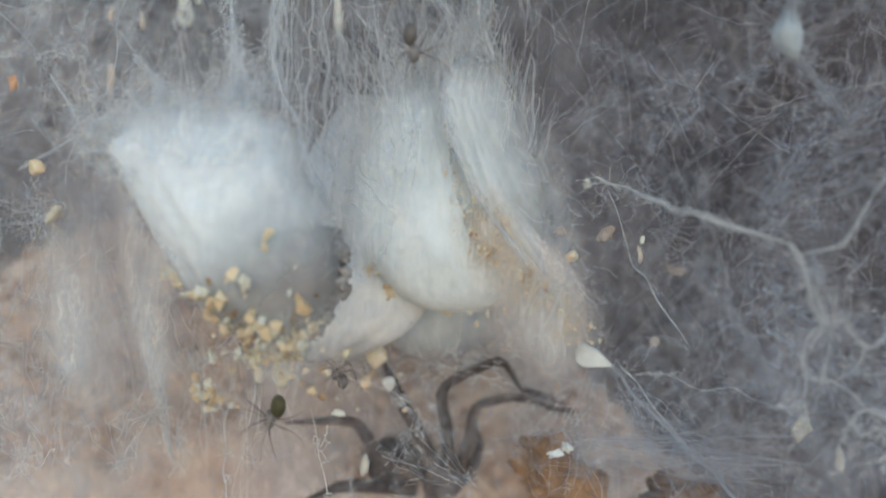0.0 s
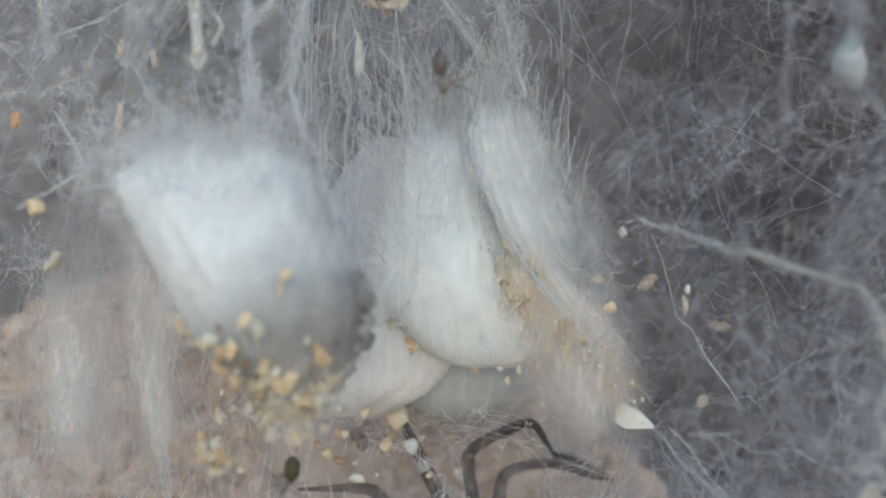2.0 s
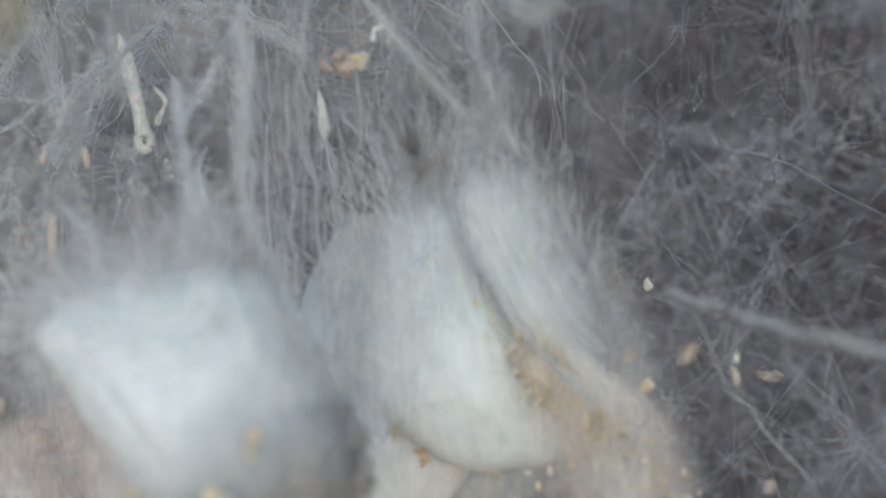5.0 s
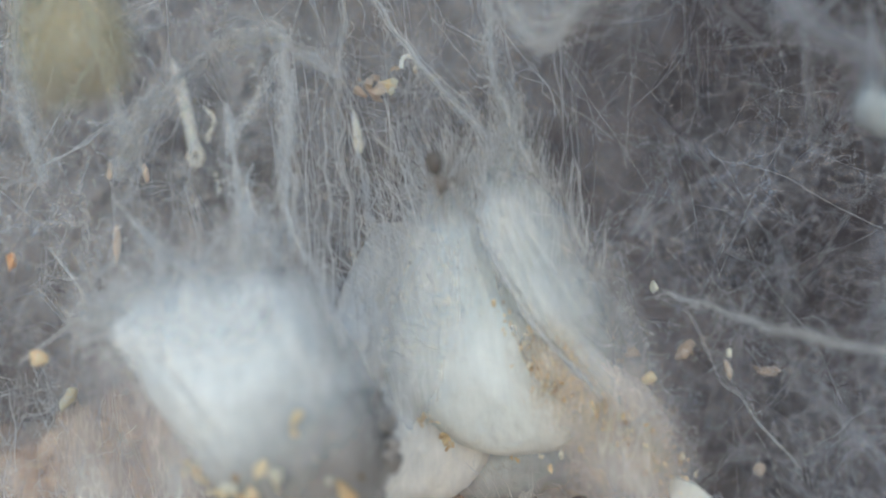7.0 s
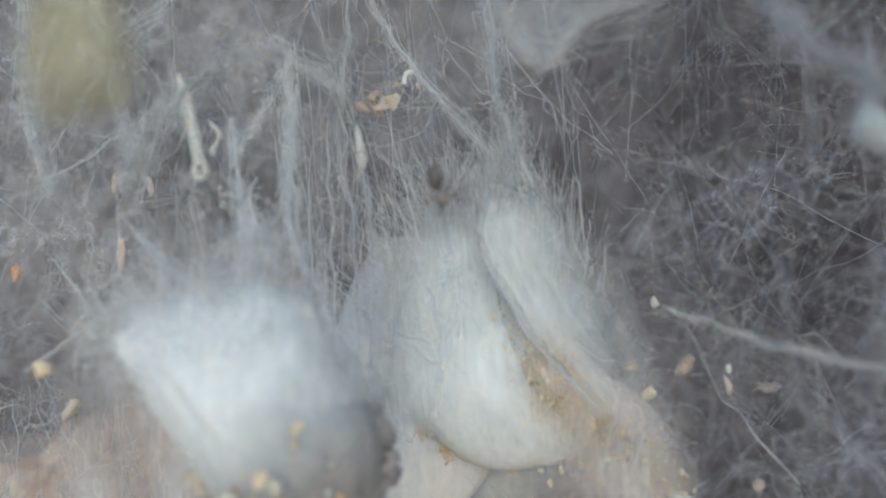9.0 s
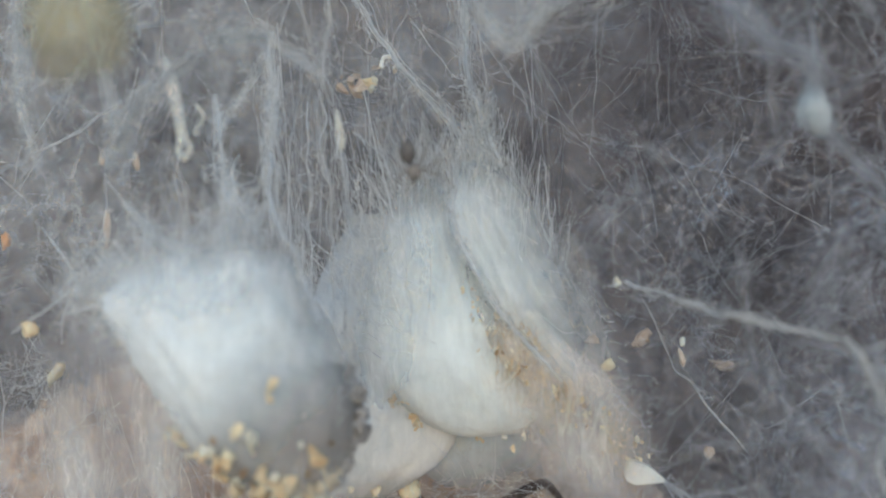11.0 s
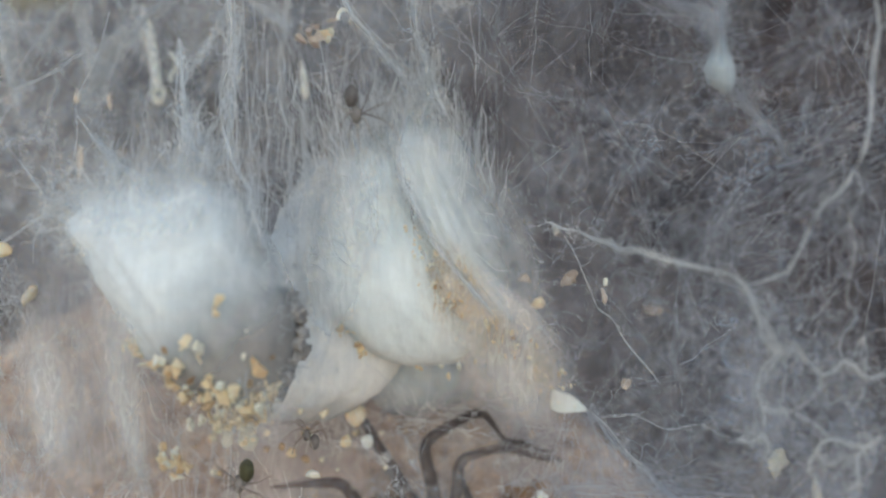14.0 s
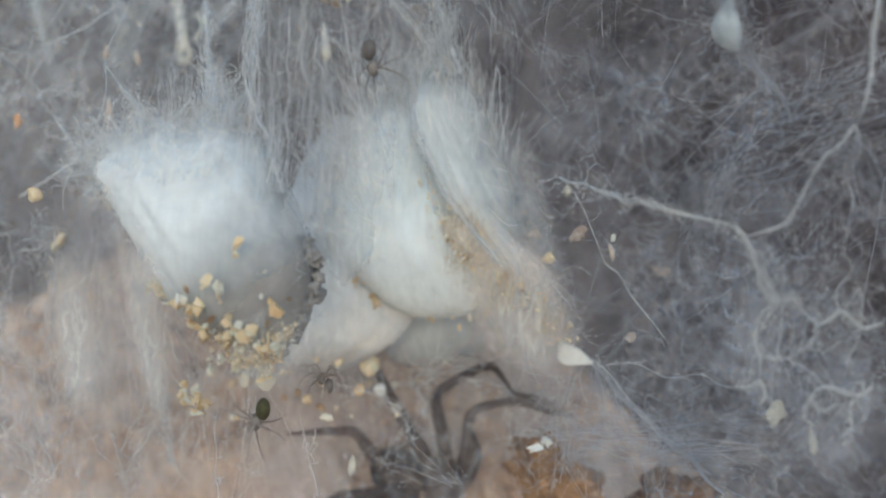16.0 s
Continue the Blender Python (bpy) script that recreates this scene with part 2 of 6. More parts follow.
def lace_mat(name, colour, scale, cloud, streak, stretch=(1, 1, 1), bend=0.0014, ribbon=False):
    """Loose felted silk: smoky patches, torn holes and drawn-out fibres at three sizes. A ribbon fades towards its two long edges."""
    m = bpy.data.materials.new(name)
    m.use_nodes = True
    n, l = m.node_tree.nodes, m.node_tree.links
    n.remove(n["Principled BSDF"])
    d, t, mix = n.new("ShaderNodeBsdfDiffuse"), n.new("ShaderNodeBsdfTranslucent"), n.new("ShaderNodeMixShader")
    clear, out = n.new("ShaderNodeBsdfTransparent"), n.new("ShaderNodeMixShader")
    d.inputs[0].default_value = t.inputs[0].default_value = (*colour, 1)
    mix.inputs[0].default_value = 0.35
    l.new(d.outputs[0], mix.inputs[1])
    l.new(t.outputs[0], mix.inputs[2])
    tc, warp, shift, moved, mp = n.new("ShaderNodeTexCoord"), n.new("ShaderNodeTexNoise"), n.new("ShaderNodeVectorMath"), n.new("ShaderNodeVectorMath"), n.new("ShaderNodeMapping")
    warp.inputs["Scale"].default_value, warp.inputs["Detail"].default_value = scale * 0.8, 3
    l.new(tc.outputs["Object"], warp.inputs["Vector"])
    shift.operation, moved.operation = "MULTIPLY_ADD", "ADD"
    l.new(warp.outputs["Color"], shift.inputs[0])
    shift.inputs[1].default_value, shift.inputs[2].default_value = (bend,) * 3, (-bend / 2,) * 3
    l.new(shift.outputs[0], moved.inputs[0])
    l.new(tc.outputs["Object"], moved.inputs[1])
    mp.inputs["Scale"].default_value = stretch
    l.new(moved.outputs[0], mp.inputs[0])

    def field(size, detail, rough=0.55):
        f = n.new("ShaderNodeTexNoise")
        f.inputs["Scale"].default_value, f.inputs["Detail"].default_value, f.inputs["Roughness"].default_value = scale * size, detail, rough
        l.new(mp.outputs[0], f.inputs["Vector"])
        return f.outputs[0]

    patch = ramp(n, l, field(0.55, 6, 0.62), [(0.40, (0.0,) * 3), (0.55, (0.35,) * 3), (0.70, (1.0,) * 3)])
    alpha = math_node(n, l, "MULTIPLY", patch, cloud)
    for size, wide, share in ((1.1, 0.030, 1.0), (2.7, 0.040, 0.8), (6.5, 0.060, 0.55)):
        crest = math_node(n, l, "ABSOLUTE", math_node(n, l, "SUBTRACT", field(size, 2), 0.5))
        crest = ramp(n, l, crest, [(0.0, (1.0,) * 3), (wide * 0.3, (0.5,) * 3), (wide, (0.0,) * 3)])
        crest = math_node(n, l, "MULTIPLY", crest, math_node(n, l, "MULTIPLY_ADD", patch, streak * share, streak * share * 0.25))
        alpha = math_node(n, l, "ADD", alpha, crest)
    if ribbon:
        sep = n.new("ShaderNodeSeparateXYZ")
        l.new(tc.outputs["UV"], sep.inputs[0])
        side = math_node(n, l, "ABSOLUTE", math_node(n, l, "SUBTRACT", sep.outputs["Y"], 0.5))
        ends = math_node(n, l, "ABSOLUTE", math_node(n, l, "SUBTRACT", sep.outputs["X"], 0.5))
        rim = math_node(n, l, "MULTIPLY", ramp(n, l, side, [(0.0, (1,) * 3), (0.15, (0.6,) * 3), (0.5, (0,) * 3)]), ramp(n, l, ends, [(0.38, (1,) * 3), (0.5, (0,) * 3)]))
    else:
        vm = n.new("ShaderNodeVectorMath")
        l.new(tc.outputs["UV"], vm.inputs[0])
        vm.operation = "DISTANCE"
        vm.inputs[1].default_value = (0.5, 0.5, 0)
        rim = ramp(n, l, vm.outputs["Value"], [(0.25, (1, 1, 1)), (0.5, (0, 0, 0))])
    l.new(math_node(n, l, "MULTIPLY", alpha, rim), out.inputs[0])
    l.new(clear.outputs[0], out.inputs[1])
    l.new(mix.outputs[0], out.inputs[2])
    l.new(out.outputs[0], n["Material Output"].inputs[0])
    return m


# grey and bluish laces carry the dark side's dimmer light in their tone
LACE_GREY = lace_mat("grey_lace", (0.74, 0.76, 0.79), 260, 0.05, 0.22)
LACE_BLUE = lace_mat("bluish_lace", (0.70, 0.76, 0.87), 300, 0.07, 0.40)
LACE_PALE = lace_mat("pale_lace", (0.84, 0.86, 0.86), 210, 0.08, 0.42, (1, 1, 0.7))
LACE_FELT = lace_mat("felted_lace", (0.88, 0.91, 0.91), 380, 0.75, 0.40, (1, 1, 0.35), 0.0007)
LACE_TAN = lace_mat("dust_stained_lace", (0.66, 0.54, 0.36), 800, 0.50, 0.45, (1, 1, 0.4), 0.0007)
LACE_THREAD = lace_mat("threadbare_lace", (0.84, 0.86, 0.88), 240, 0.03, 0.30)
FLOSS = lace_mat("silk_floss", (0.92, 0.94, 0.93), 300, 1.0, 0.35, (1, 1, 0.22), 0.0008)
LACE_WARM = lace_mat("warm_lace", (0.87, 0.83, 0.81), 260, 0.26, 0.34, (1, 1, 0.4))
RIBBON = lace_mat("silk_ribbon", (0.86, 0.90, 0.92), 800, 0.55, 0.7, (1, 1, 1), 0.0006, True)
RIBBON_GREY = lace_mat("grey_silk_ribbon", (0.80, 0.84, 0.92), 700, 0.60, 0.5, (1, 1, 1), 0.0006, True)
# net toned down in colour for the dim side of the web
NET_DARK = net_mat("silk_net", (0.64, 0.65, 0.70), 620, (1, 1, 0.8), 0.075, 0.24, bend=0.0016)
NET_FINE = net_mat("fine_silk_net", (0.78, 0.78, 0.79), 420, (1, 1, 0.7), 0.12, 0.20, bend=0.0014)
BAND = veil_mat("silk_band", (0.86, 0.84, 0.82), 0.44, 0.2, 700, (1, 1, 0.2))
HAZE = veil_mat("silk_haze", (0.86, 0.83, 0.81), 0.06, 0.07, 500, (1, 1, 0.6))
CURTAIN = veil_mat("silk_curtain", (0.74, 0.78, 0.80), 0.42, 0.15, 300, (1, 1, 0.6), None)
KNOT = veil_mat("knot_fluff", (0.70, 0.73, 0.82), 0.17, 0.22, 500, (1, 1, 0.6))
HIGH_HAZE = veil_mat("high_silk_haze", (0.78, 0.78, 0.79), 0.22, 0.2, 300, (1, 1, 0.6))
CURTAIN_THIN = veil_mat("thin_silk_curtain", (0.66, 0.70, 0.74), 0.11, 0.08, 300, (1, 1, 0.6), None)
GRAIN = grit("sand_grain", [(0.2, (0.46, 0.30, 0.15)), (0.5, (0.74, 0.57, 0.34)), (0.8, (0.90, 0.80, 0.58))], 1500, 0.6, 0.00003, 0.45)
GRAIN_DARK = grit("brown_grain", [(0.2, (0.18, 0.11, 0.06)), (0.5, (0.36, 0.24, 0.13)), (0.8, (0.52, 0.38, 0.22))], 1500, 0.6, 0.00003)
TUFT = grit("dusty_tuft", [(0.2, (0.30, 0.28, 0.26)), (0.5, (0.38, 0.36, 0.34)), (0.8, (0.46, 0.44, 0.42))], 900, 0.9, 0.00005)
BROOD_SHADE = grit("brood", [(0.2, (0.16, 0.15, 0.145)), (0.5, (0.23, 0.22, 0.21)), (0.8, (0.31, 0.295, 0.285))], 600, 0.9, 0.0001)
ORANGE = grit("orange_husk", [(0.2, (0.36, 0.15, 0.06)), (0.5, (0.56, 0.27, 0.12)), (0.8, (0.68, 0.42, 0.24))], 1500, 0.7, 0.00003, 0.2)
TAN = grit("dry_leaf", [(0.2, (0.40, 0.30, 0.23)), (0.5, (0.56, 0.46, 0.37)), (0.8, (0.70, 0.62, 0.53))], 1500, 0.7, 0.00003, 0.3)
SANDSTONE = grit("sandstone", [(0.30, (0.11, 0.065, 0.045)), (0.45, (0.35, 0.235, 0.165)), (0.56, (0.53, 0.39, 0.29)), (0.74, (0.70, 0.58, 0.47))], 300, 0.9, 0.0004)
SAND = grit("loose_sand", [(0.1, (0.10, 0.055, 0.035)), (0.4, (0.35, 0.23, 0.15)), (0.6, (0.57, 0.43, 0.32)), (0.9, (0.78, 0.67, 0.53))], 500, 0.85, 0.0001, 0, True)
# near-black: the shadow of the recess behind the web is in this colour
SHADED_ROCK = grit("shaded_rock", [(0.2, (0.018, 0.014, 0.015)), (0.5, (0.042, 0.033, 0.036)), (0.8, (0.075, 0.060, 0.060))], 120, 0.9, 0.0005)
RUST = grit("rust_soil", [(0.2, (0.03, 0.014, 0.006)), (0.5, (0.14, 0.066, 0.025)), (0.8, (0.34, 0.19, 0.08))], 700, 0.8, 0.0002)
LEG = grit("spider_brown", [(0.2, (0.020, 0.013, 0.011)), (0.5, (0.050, 0.034, 0.030)), (0.8, (0.11, 0.08, 0.07))], 1200, 0.85, 0.00003)
SPIDERLING = grit("spiderling_grey", [(0.2, (0.07, 0.065, 0.06)), (0.5, (0.15, 0.135, 0.125)), (0.8, (0.26, 0.24, 0.22))], 3000, 0.8, 0.00002)
PALE_LEG = grit("spiderling_leg", [(0.2, (0.12, 0.10, 0.09)), (0.5, (0.24, 0.21, 0.19)), (0.8, (0.36, 0.33, 0.30))], 3000, 0.8, 0.00002)
OLIVE = grit("spiderling_olive", [(0.2, (0.03, 0.03, 0.012)), (0.5, (0.075, 0.07, 0.03)), (0.8, (0.13, 0.13, 0.06))], 3000, 0.8, 0.00002)
HUSK = grit("husk", [(0.2, (0.64, 0.60, 0.44)), (0.5, (0.76, 0.73, 0.58)), (0.8, (0.85, 0.83, 0.72))], 1200, 0.45, 0.00002, 0.3)
SHARD = grit("white_shard", [(0.2, (0.62, 0.62, 0.56)), (0.5, (0.78, 0.79, 0.74)), (0.8, (0.86, 0.87, 0.83))], 800, 0.5, 0.00003, 0.2)
HUSK_WHITE = grit("white_husk", [(0.2, (0.80, 0.76, 0.60)), (0.5, (0.88, 0.86, 0.74)), (0.8, (0.92, 0.91, 0.84))], 1200, 0.45, 0.00002, 0.3)


HUSK_TAN = grit("tan_husk", [(0.2, (0.48, 0.36, 0.20)), (0.5, (0.66, 0.56, 0.38)), (0.8, (0.78, 0.72, 0.56))], 700, 0.55, 0.00003, 0.3)
SCRAP = grit("sheer_scrap", [(0.2, (0.40, 0.30, 0.23)), (0.5, (0.56, 0.46, 0.37)), (0.8, (0.70, 0.62, 0.53))], 1500, 0.7, 0.00003)
thin_out(SCRAP, (-1, -2, 4), (-1, -2, 3), 0.42)
FLAKE = grit("sheer_flake", [(0.2, (0.64, 0.60, 0.46)), (0.5, (0.74, 0.71, 0.58)), (0.8, (0.82, 0.80, 0.70))], 1200, 0.4, 0.00002)
thin_out(FLAKE, (-1, -2, 4), (-1, -2, 3), 0.5)
YELLOW_SHEER = grit("sheer_yellow_husk", [(0.2, (0.44, 0.40, 0.22)), (0.5, (0.54, 0.50, 0.28)), (0.8, (0.62, 0.57, 0.36))], 500, 0.6, 0.00005)
thin_out(YELLOW_SHEER, (-1, -2, 4), (-1, -2, 3), 0.66)


# ---- building helpers ----
def V(p):
    return Vector(p) * CM


def mesh_from(name, verts, faces, mat, smooth=True):
    me = bpy.data.meshes.new(name)
    me.from_pydata(verts, [], faces)
    me.materials.append(mat)
    if smooth:
        me.shade_smooth()
    me.update()
    return me


def part(name, bm, mat, parent, label=""):
    me = bpy.data.meshes.new(name)
    bm.to_mesh(me)
    bm.free()
    me.materials.append(mat)
    me.shade_smooth()
    ob = new(name, me)
    ob.parent = parent
    return tagged(ob, label)


def child(name, me, parent, m=None, label=""):
    ob = new(name, me)
    ob.parent = parent
    if m is not None:
        ob.matrix_basis = m
    return tagged(ob, label)


def tube_mesh(name, paths, radii, mat, sides=3):
    """Many threads in one mesh. paths: N x K x 3 in cm; radii: N x K in cm."""
    P, R = np.asarray(paths, float), np.asarray(radii, float)
    n, k, _ = P.shape
    tan = np.gradient(P, axis=1)
    tan /= np.linalg.norm(tan, axis=2, keepdims=True) + 1e-9
    ref = np.where(np.abs(tan[..., 2:3]) < 0.9, np.array([0, 0, 1.0]), np.array([1.0, 0, 0]))
    a = np.cross(tan, ref)
    a /= np.linalg.norm(a, axis=2, keepdims=True) + 1e-9
    b = np.cross(tan, a)
    ang = np.arange(sides) * 2 * np.pi / sides
    ring = a[:, :, None] * np.cos(ang)[:, None] + b[:, :, None] * np.sin(ang)[:, None]
    verts = (P[:, :, None] + ring * R[:, :, None, None]).reshape(-1, 3) * CM
    i = (np.arange(n)[:, None, None] * k + np.arange(k - 1)[None, :, None]) * sides
    s, s2 = np.arange(sides), (np.arange(sides) + 1) % sides
    quads = np.stack([i + s, i + s2, i + sides + s2, i + sides + s], -1).reshape(-1, 4)
    me = bpy.data.meshes.new(name)
    me.vertices.add(len(verts))
    me.vertices.foreach_set("co", verts.ravel())
    me.loops.add(quads.size)
    me.loops.foreach_set("vertex_index", quads.ravel().astype(np.int32))
    me.polygons.add(len(quads))
    me.polygons.foreach_set("loop_start", np.arange(0, quads.size, 4, dtype=np.int32))
    me.update(calc_edges=True)
    me.validate()
    me.materials.append(mat)
    me.shade_smooth()
    return me


def spline(points, k):
    """Catmull-Rom through a few points, k samples."""
    p = np.asarray(points, float)
    p = np.vstack([2 * p[0] - p[1], p, 2 * p[-1] - p[-2]])
    out = []
    for u in np.linspace(0, len(p) - 3 - 1e-6, k):
        i = int(u)
        t = u - i
        a, b, c, d = p[i], p[i + 1], p[i + 2], p[i + 3]
        out.append(0.5 * (2 * b + (c - a) * t + (2 * a - 5 * b + 4 * c - d) * t * t + (3 * b - a - 3 * c + d) * t ** 3))
    return np.array(out)


def wander(rng, starts, ends, k, sway, wave=2.0):
    """Threads from starts to ends (N x 3) that sag and wander by sway (cm)."""
    n = len(starts)
    t = np.linspace(0, 1, k)[None, :, None]
    path = starts[:, None] * (1 - t) + ends[:, None] * t
    off = np.zeros((n, k, 3))
    for f, w in ((1, 1.0), (2, 0.6), (3.3, 0.4), (6, 0.22)):
        ph, am = rng.uniform(0, 2 * np.pi, (n, 1, 3)), rng.normal(0, 1, (n, 1, 3)) * w
        off += am * np.sin(np.pi * f * wave / 2 * t + ph)
    env = np.sin(np.pi * t) ** 0.5
    return path + off * env * np.asarray(sway).reshape(-1, 1, 1)


def tangle(rng, n, lo, hi, length, way=None, spread=1.0, k=10, sway=0.05, keep=None):
    """n threads with middles in a box; way: their main direction."""
    mid = rng.uniform(lo, hi, (n * 3 if keep else n, 3))
    if keep:
        mid = mid[[keep(p, rng) for p in mid]][:n]
        n = len(mid)
    d = rng.normal(0, 1, (n, 3)) * spread
    if way is not None:
        d += np.asarray(way)
    d *= np.array([1, 0.5, 1])
    d /= np.linalg.norm(d, axis=1, keepdims=True)
    half = rng.uniform(length[0], length[1], (n, 1)) / 2
    return wander(rng, mid - d * half, mid + d * half, k, rng.uniform(0.3, 1, n) * sway)


def thin(rng, paths, r):
    n, k, _ = paths.shape
    return np.repeat(rng.lognormal(np.log(r), 0.4, (n, 1)), k, axis=1)


def bundle(rng, points, n, wide, r, k=24, fray=0.0):
    """A strand: n fibres that run along a path and cling together."""
    base = spline(points, k)
    off = rng.normal(0, 1, (n, 1, 3)) * wide * np.where(rng.random((n, 1, 1)) < 0.25, 2.8, 0.7)
    t = np.linspace(0, 1, k)[None, :, None]
    wob = sum(rng.normal(0, wide * 0.6, (n, 1, 3)) * np.sin(f * np.pi * t + rng.uniform(0, 6.3, (n, 1, 3))) for f in (2, 5, 9))
    env = 0.75 + 0.5 * np.sin(7 * t + rng.uniform(0, 6)) * np.sin(3 * t) + fray * np.abs(2 * t - 1) ** 3 * 4
    env = env * (0.2 + 0.8 * np.sin(np.pi * t) ** 0.5)
    return base[None] + (off + wob) * env


def lump_mesh(name, size, mat, seed, jag=0.35, sub=2, flat=(1, 1, 1)):
    """An angular grain: a ball cut by chance planes."""
    rng = random.Random(seed)
    bm = bmesh.new()
    bmesh.ops.create_icosphere(bm, subdivisions=sub, radius=1)
    cuts = [(Vector((rng.gauss(0, 1), rng.gauss(0, 1), rng.gauss(0, 1))).normalized(), rng.uniform(0.45, 0.85)) for _ in range(7)]
    for v in bm.verts:
        for nrm, d in cuts:
            over = v.co.dot(nrm) - d
            if over > 0:
                v.co -= nrm * over * 0.9
        q = v.co * 1.7 + Vector((seed * 3.1, 0, 0))
        v.co *= 1 + jag * noise.noise(q) + 0.4 * jag * noise.noise(q * 2.7) + (0.25 * jag * noise.fractal(q * 6, 0.8, 2.0, 3) if sub > 3 else 0)
        v.co = Vector((v.co.x * flat[0], v.co.y * flat[1], v.co.z * flat[2])) * size * CM
    me = bpy.data.meshes.new(name)
    bm.to_mesh(me)
    bm.free()
    me.materials.append(mat)
    me.shade_smooth()
    return me


def loft(name, rows, mat, n=96, per=10, rough=0.02, fine=0.008, seed=0):
    """A bag of silk. rows from top to bottom: centre (x, y, z), half-width, half-depth and lean in cm."""
    c = spline([r[0] for r in rows], per * len(rows))
    w = spline([r[1:4] for r in rows], per * len(rows))
    k = len(c)
    verts, faces = [], []
    for i in range(k):
        for j in range(n):
            a = 2 * math.pi * j / n
            ca, sa = math.cos(a), math.sin(a)
            p = Vector((c[i][0] + max(w[i][0], 0.004) * ca, c[i][1] + max(w[i][1], 0.004) * sa, c[i][2] + w[i][2] * ca))
            d = Vector((ca, sa, 0))
            q = p * 4 + Vector((seed * 7.7, 0, 0))
            fold = noise.fractal(Vector((ca * 2.6 + seed, sa * 2.6, p.z * 1.3)), 1.0, 2.0, 3)
            amp = rough * 1.6 * fold + rough * noise.fractal(q, 1.0, 2.0, 4) + fine * noise.fractal(q * 6, 1.0, 2.0, 3)
            verts.append((p + d * amp) * CM)
    for i in range(k - 1):
        for j in range(n):
            j2 = (j + 1) % n
            faces.append((i * n + j, (i + 1) * n + j, (i + 1) * n + j2, i * n + j2))
    top, bot = len(verts), len(verts) + 1
    verts += [Vector(c[0]) * CM, Vector(c[-1]) * CM]
    for j in range(n):
        j2 = (j + 1) % n
        faces.append((top, j, j2))
        faces.append((bot, (k - 1) * n + j2, (k - 1) * n + j))
    return mesh_from(name, verts, faces, mat)


def surface_points(me, rng, n, keep=None):
    """Chance points and normals on a mesh, in cm."""
    cos = np.empty(len(me.vertices) * 3)
    me.vertices.foreach_get("co", cos)
    nor = np.empty(len(me.vertices) * 3)
    me.vertices.foreach_get("normal", nor)
    cos, nor = cos.reshape(-1, 3) / CM, nor.reshape(-1, 3)
    pick = rng.integers(0, len(cos), n * 4)
    if keep is not None:
        pick = pick[keep(cos[pick], nor[pick])]
    pick = pick[:n]
    return cos[pick], nor[pick]


def fuzz(me, rng, n, length, along=(0, 0, 1), lift=0.5, r=0.0010, keep=None, k=7, sway=0.03, spread=0.45):
    """Loose fibres that lie on a bag and stand off it."""
    p, d = surface_points(me, rng, n, keep)
    way = np.asarray(along, float) + d * lift + rng.normal(0, spread, p.shape)
    way /= np.linalg.norm(way, axis=1, keepdims=True)
    ends = p + way * rng.uniform(length[0], length[1], (len(p), 1))
    path = wander(rng, p - d * 0.01, ends, k, rng.uniform(0.3, 1, len(p)) * sway)
    return path, thin(rng, path, r)


def rng_of(seed):
    return np.random.default_rng(seed)


# ---- large structure ----
def rock_sheet(name, mat, size, steps, shape):
    """A bumpy sheet; shape(u, v) gives its place in cm for u, v in -1..1."""
    nx, nz = steps
    verts = [shape(-1 + 2 * i / nx, -1 + 2 * j / nz) for j in range(nz + 1) for i in range(nx + 1)]
    faces = [(j * (nx + 1) + i, j * (nx + 1) + i + 1, (j + 1) * (nx + 1) + i + 1, (j + 1) * (nx + 1) + i) for j in range(nz) for i in range(nx)]
    return mesh_from(name, [Vector(v) * CM for v in verts], faces, mat)


def wall_shape(u, v):
    x, z = 9 * u * (0.4 + 0.6 * abs(u)), 7 * v * (0.4 + 0.6 * abs(v))
    y = 2.9 + 0.5 * noise.fractal(Vector((x * 0.5, z * 0.5, 3.0)), 1.0, 2.0, 5) + 0.02 * (x * x + z * z)
    return (x, y, z)


wall = tagged(new("wall_back", rock_sheet("wall_back", SHADED_ROCK, 1, (140, 110), wall_shape)), "rough rock face behind the web, coloured dark grey-brown for shade", "rock wall", kind="structure")


def ledge_shape(u, v):
    """The sandy stone: highest behind the near sac, falling off to both sides, leaning back."""
    x = -1.4 + 4.6 * u
    crest = float(np.interp(x, (-6.0, -2.9, -2.0, -1.2, -0.4, 0.6, 1.4, 2.2, 3.3), (-1.6, -0.85, -0.42, -0.25, -0.5, -0.95, -1.55, -2.3, -3.2)))
    t = (v + 1) / 2
    z = -4.2 + (crest + 4.2) * min(t / 0.8, 1) ** 0.9
    y = 1.15 + 0.95 * t ** 1.5 + max(t - 0.8, 0) * 6
    b = noise.fractal(Vector((x * 1.5, z * 1.5, 9.0)), 1.0, 2.0, 4)
    g = noise.fractal(Vector((x * 7, z * 7, 2.0)), 0.8, 2.0, 4)
    return (x, y - 0.22 * b - 0.07 * g, z + 0.15 * b + 0.03 * g)


ledge = tagged(new("ground_ledge", rock_sheet("ground_ledge", SANDSTONE, 1, (260, 200), ledge_shape)), "orange-brown sandy stone ledge under the web", "stone ledge", kind="structure")


def ground_shape(u, v):
    x, y = 3000 * u * abs(u) ** 3, 3000 * v * abs(v) ** 3
    return (x, y, -4.3 + 0.2 * noise.noise(Vector((x, y, 0))))


ground = tagged(new("ground", rock_sheet("ground", SANDSTONE, 1, (60, 60), ground_shape)), "sandy brown ground in front of the rock", "ground", kind="structure")



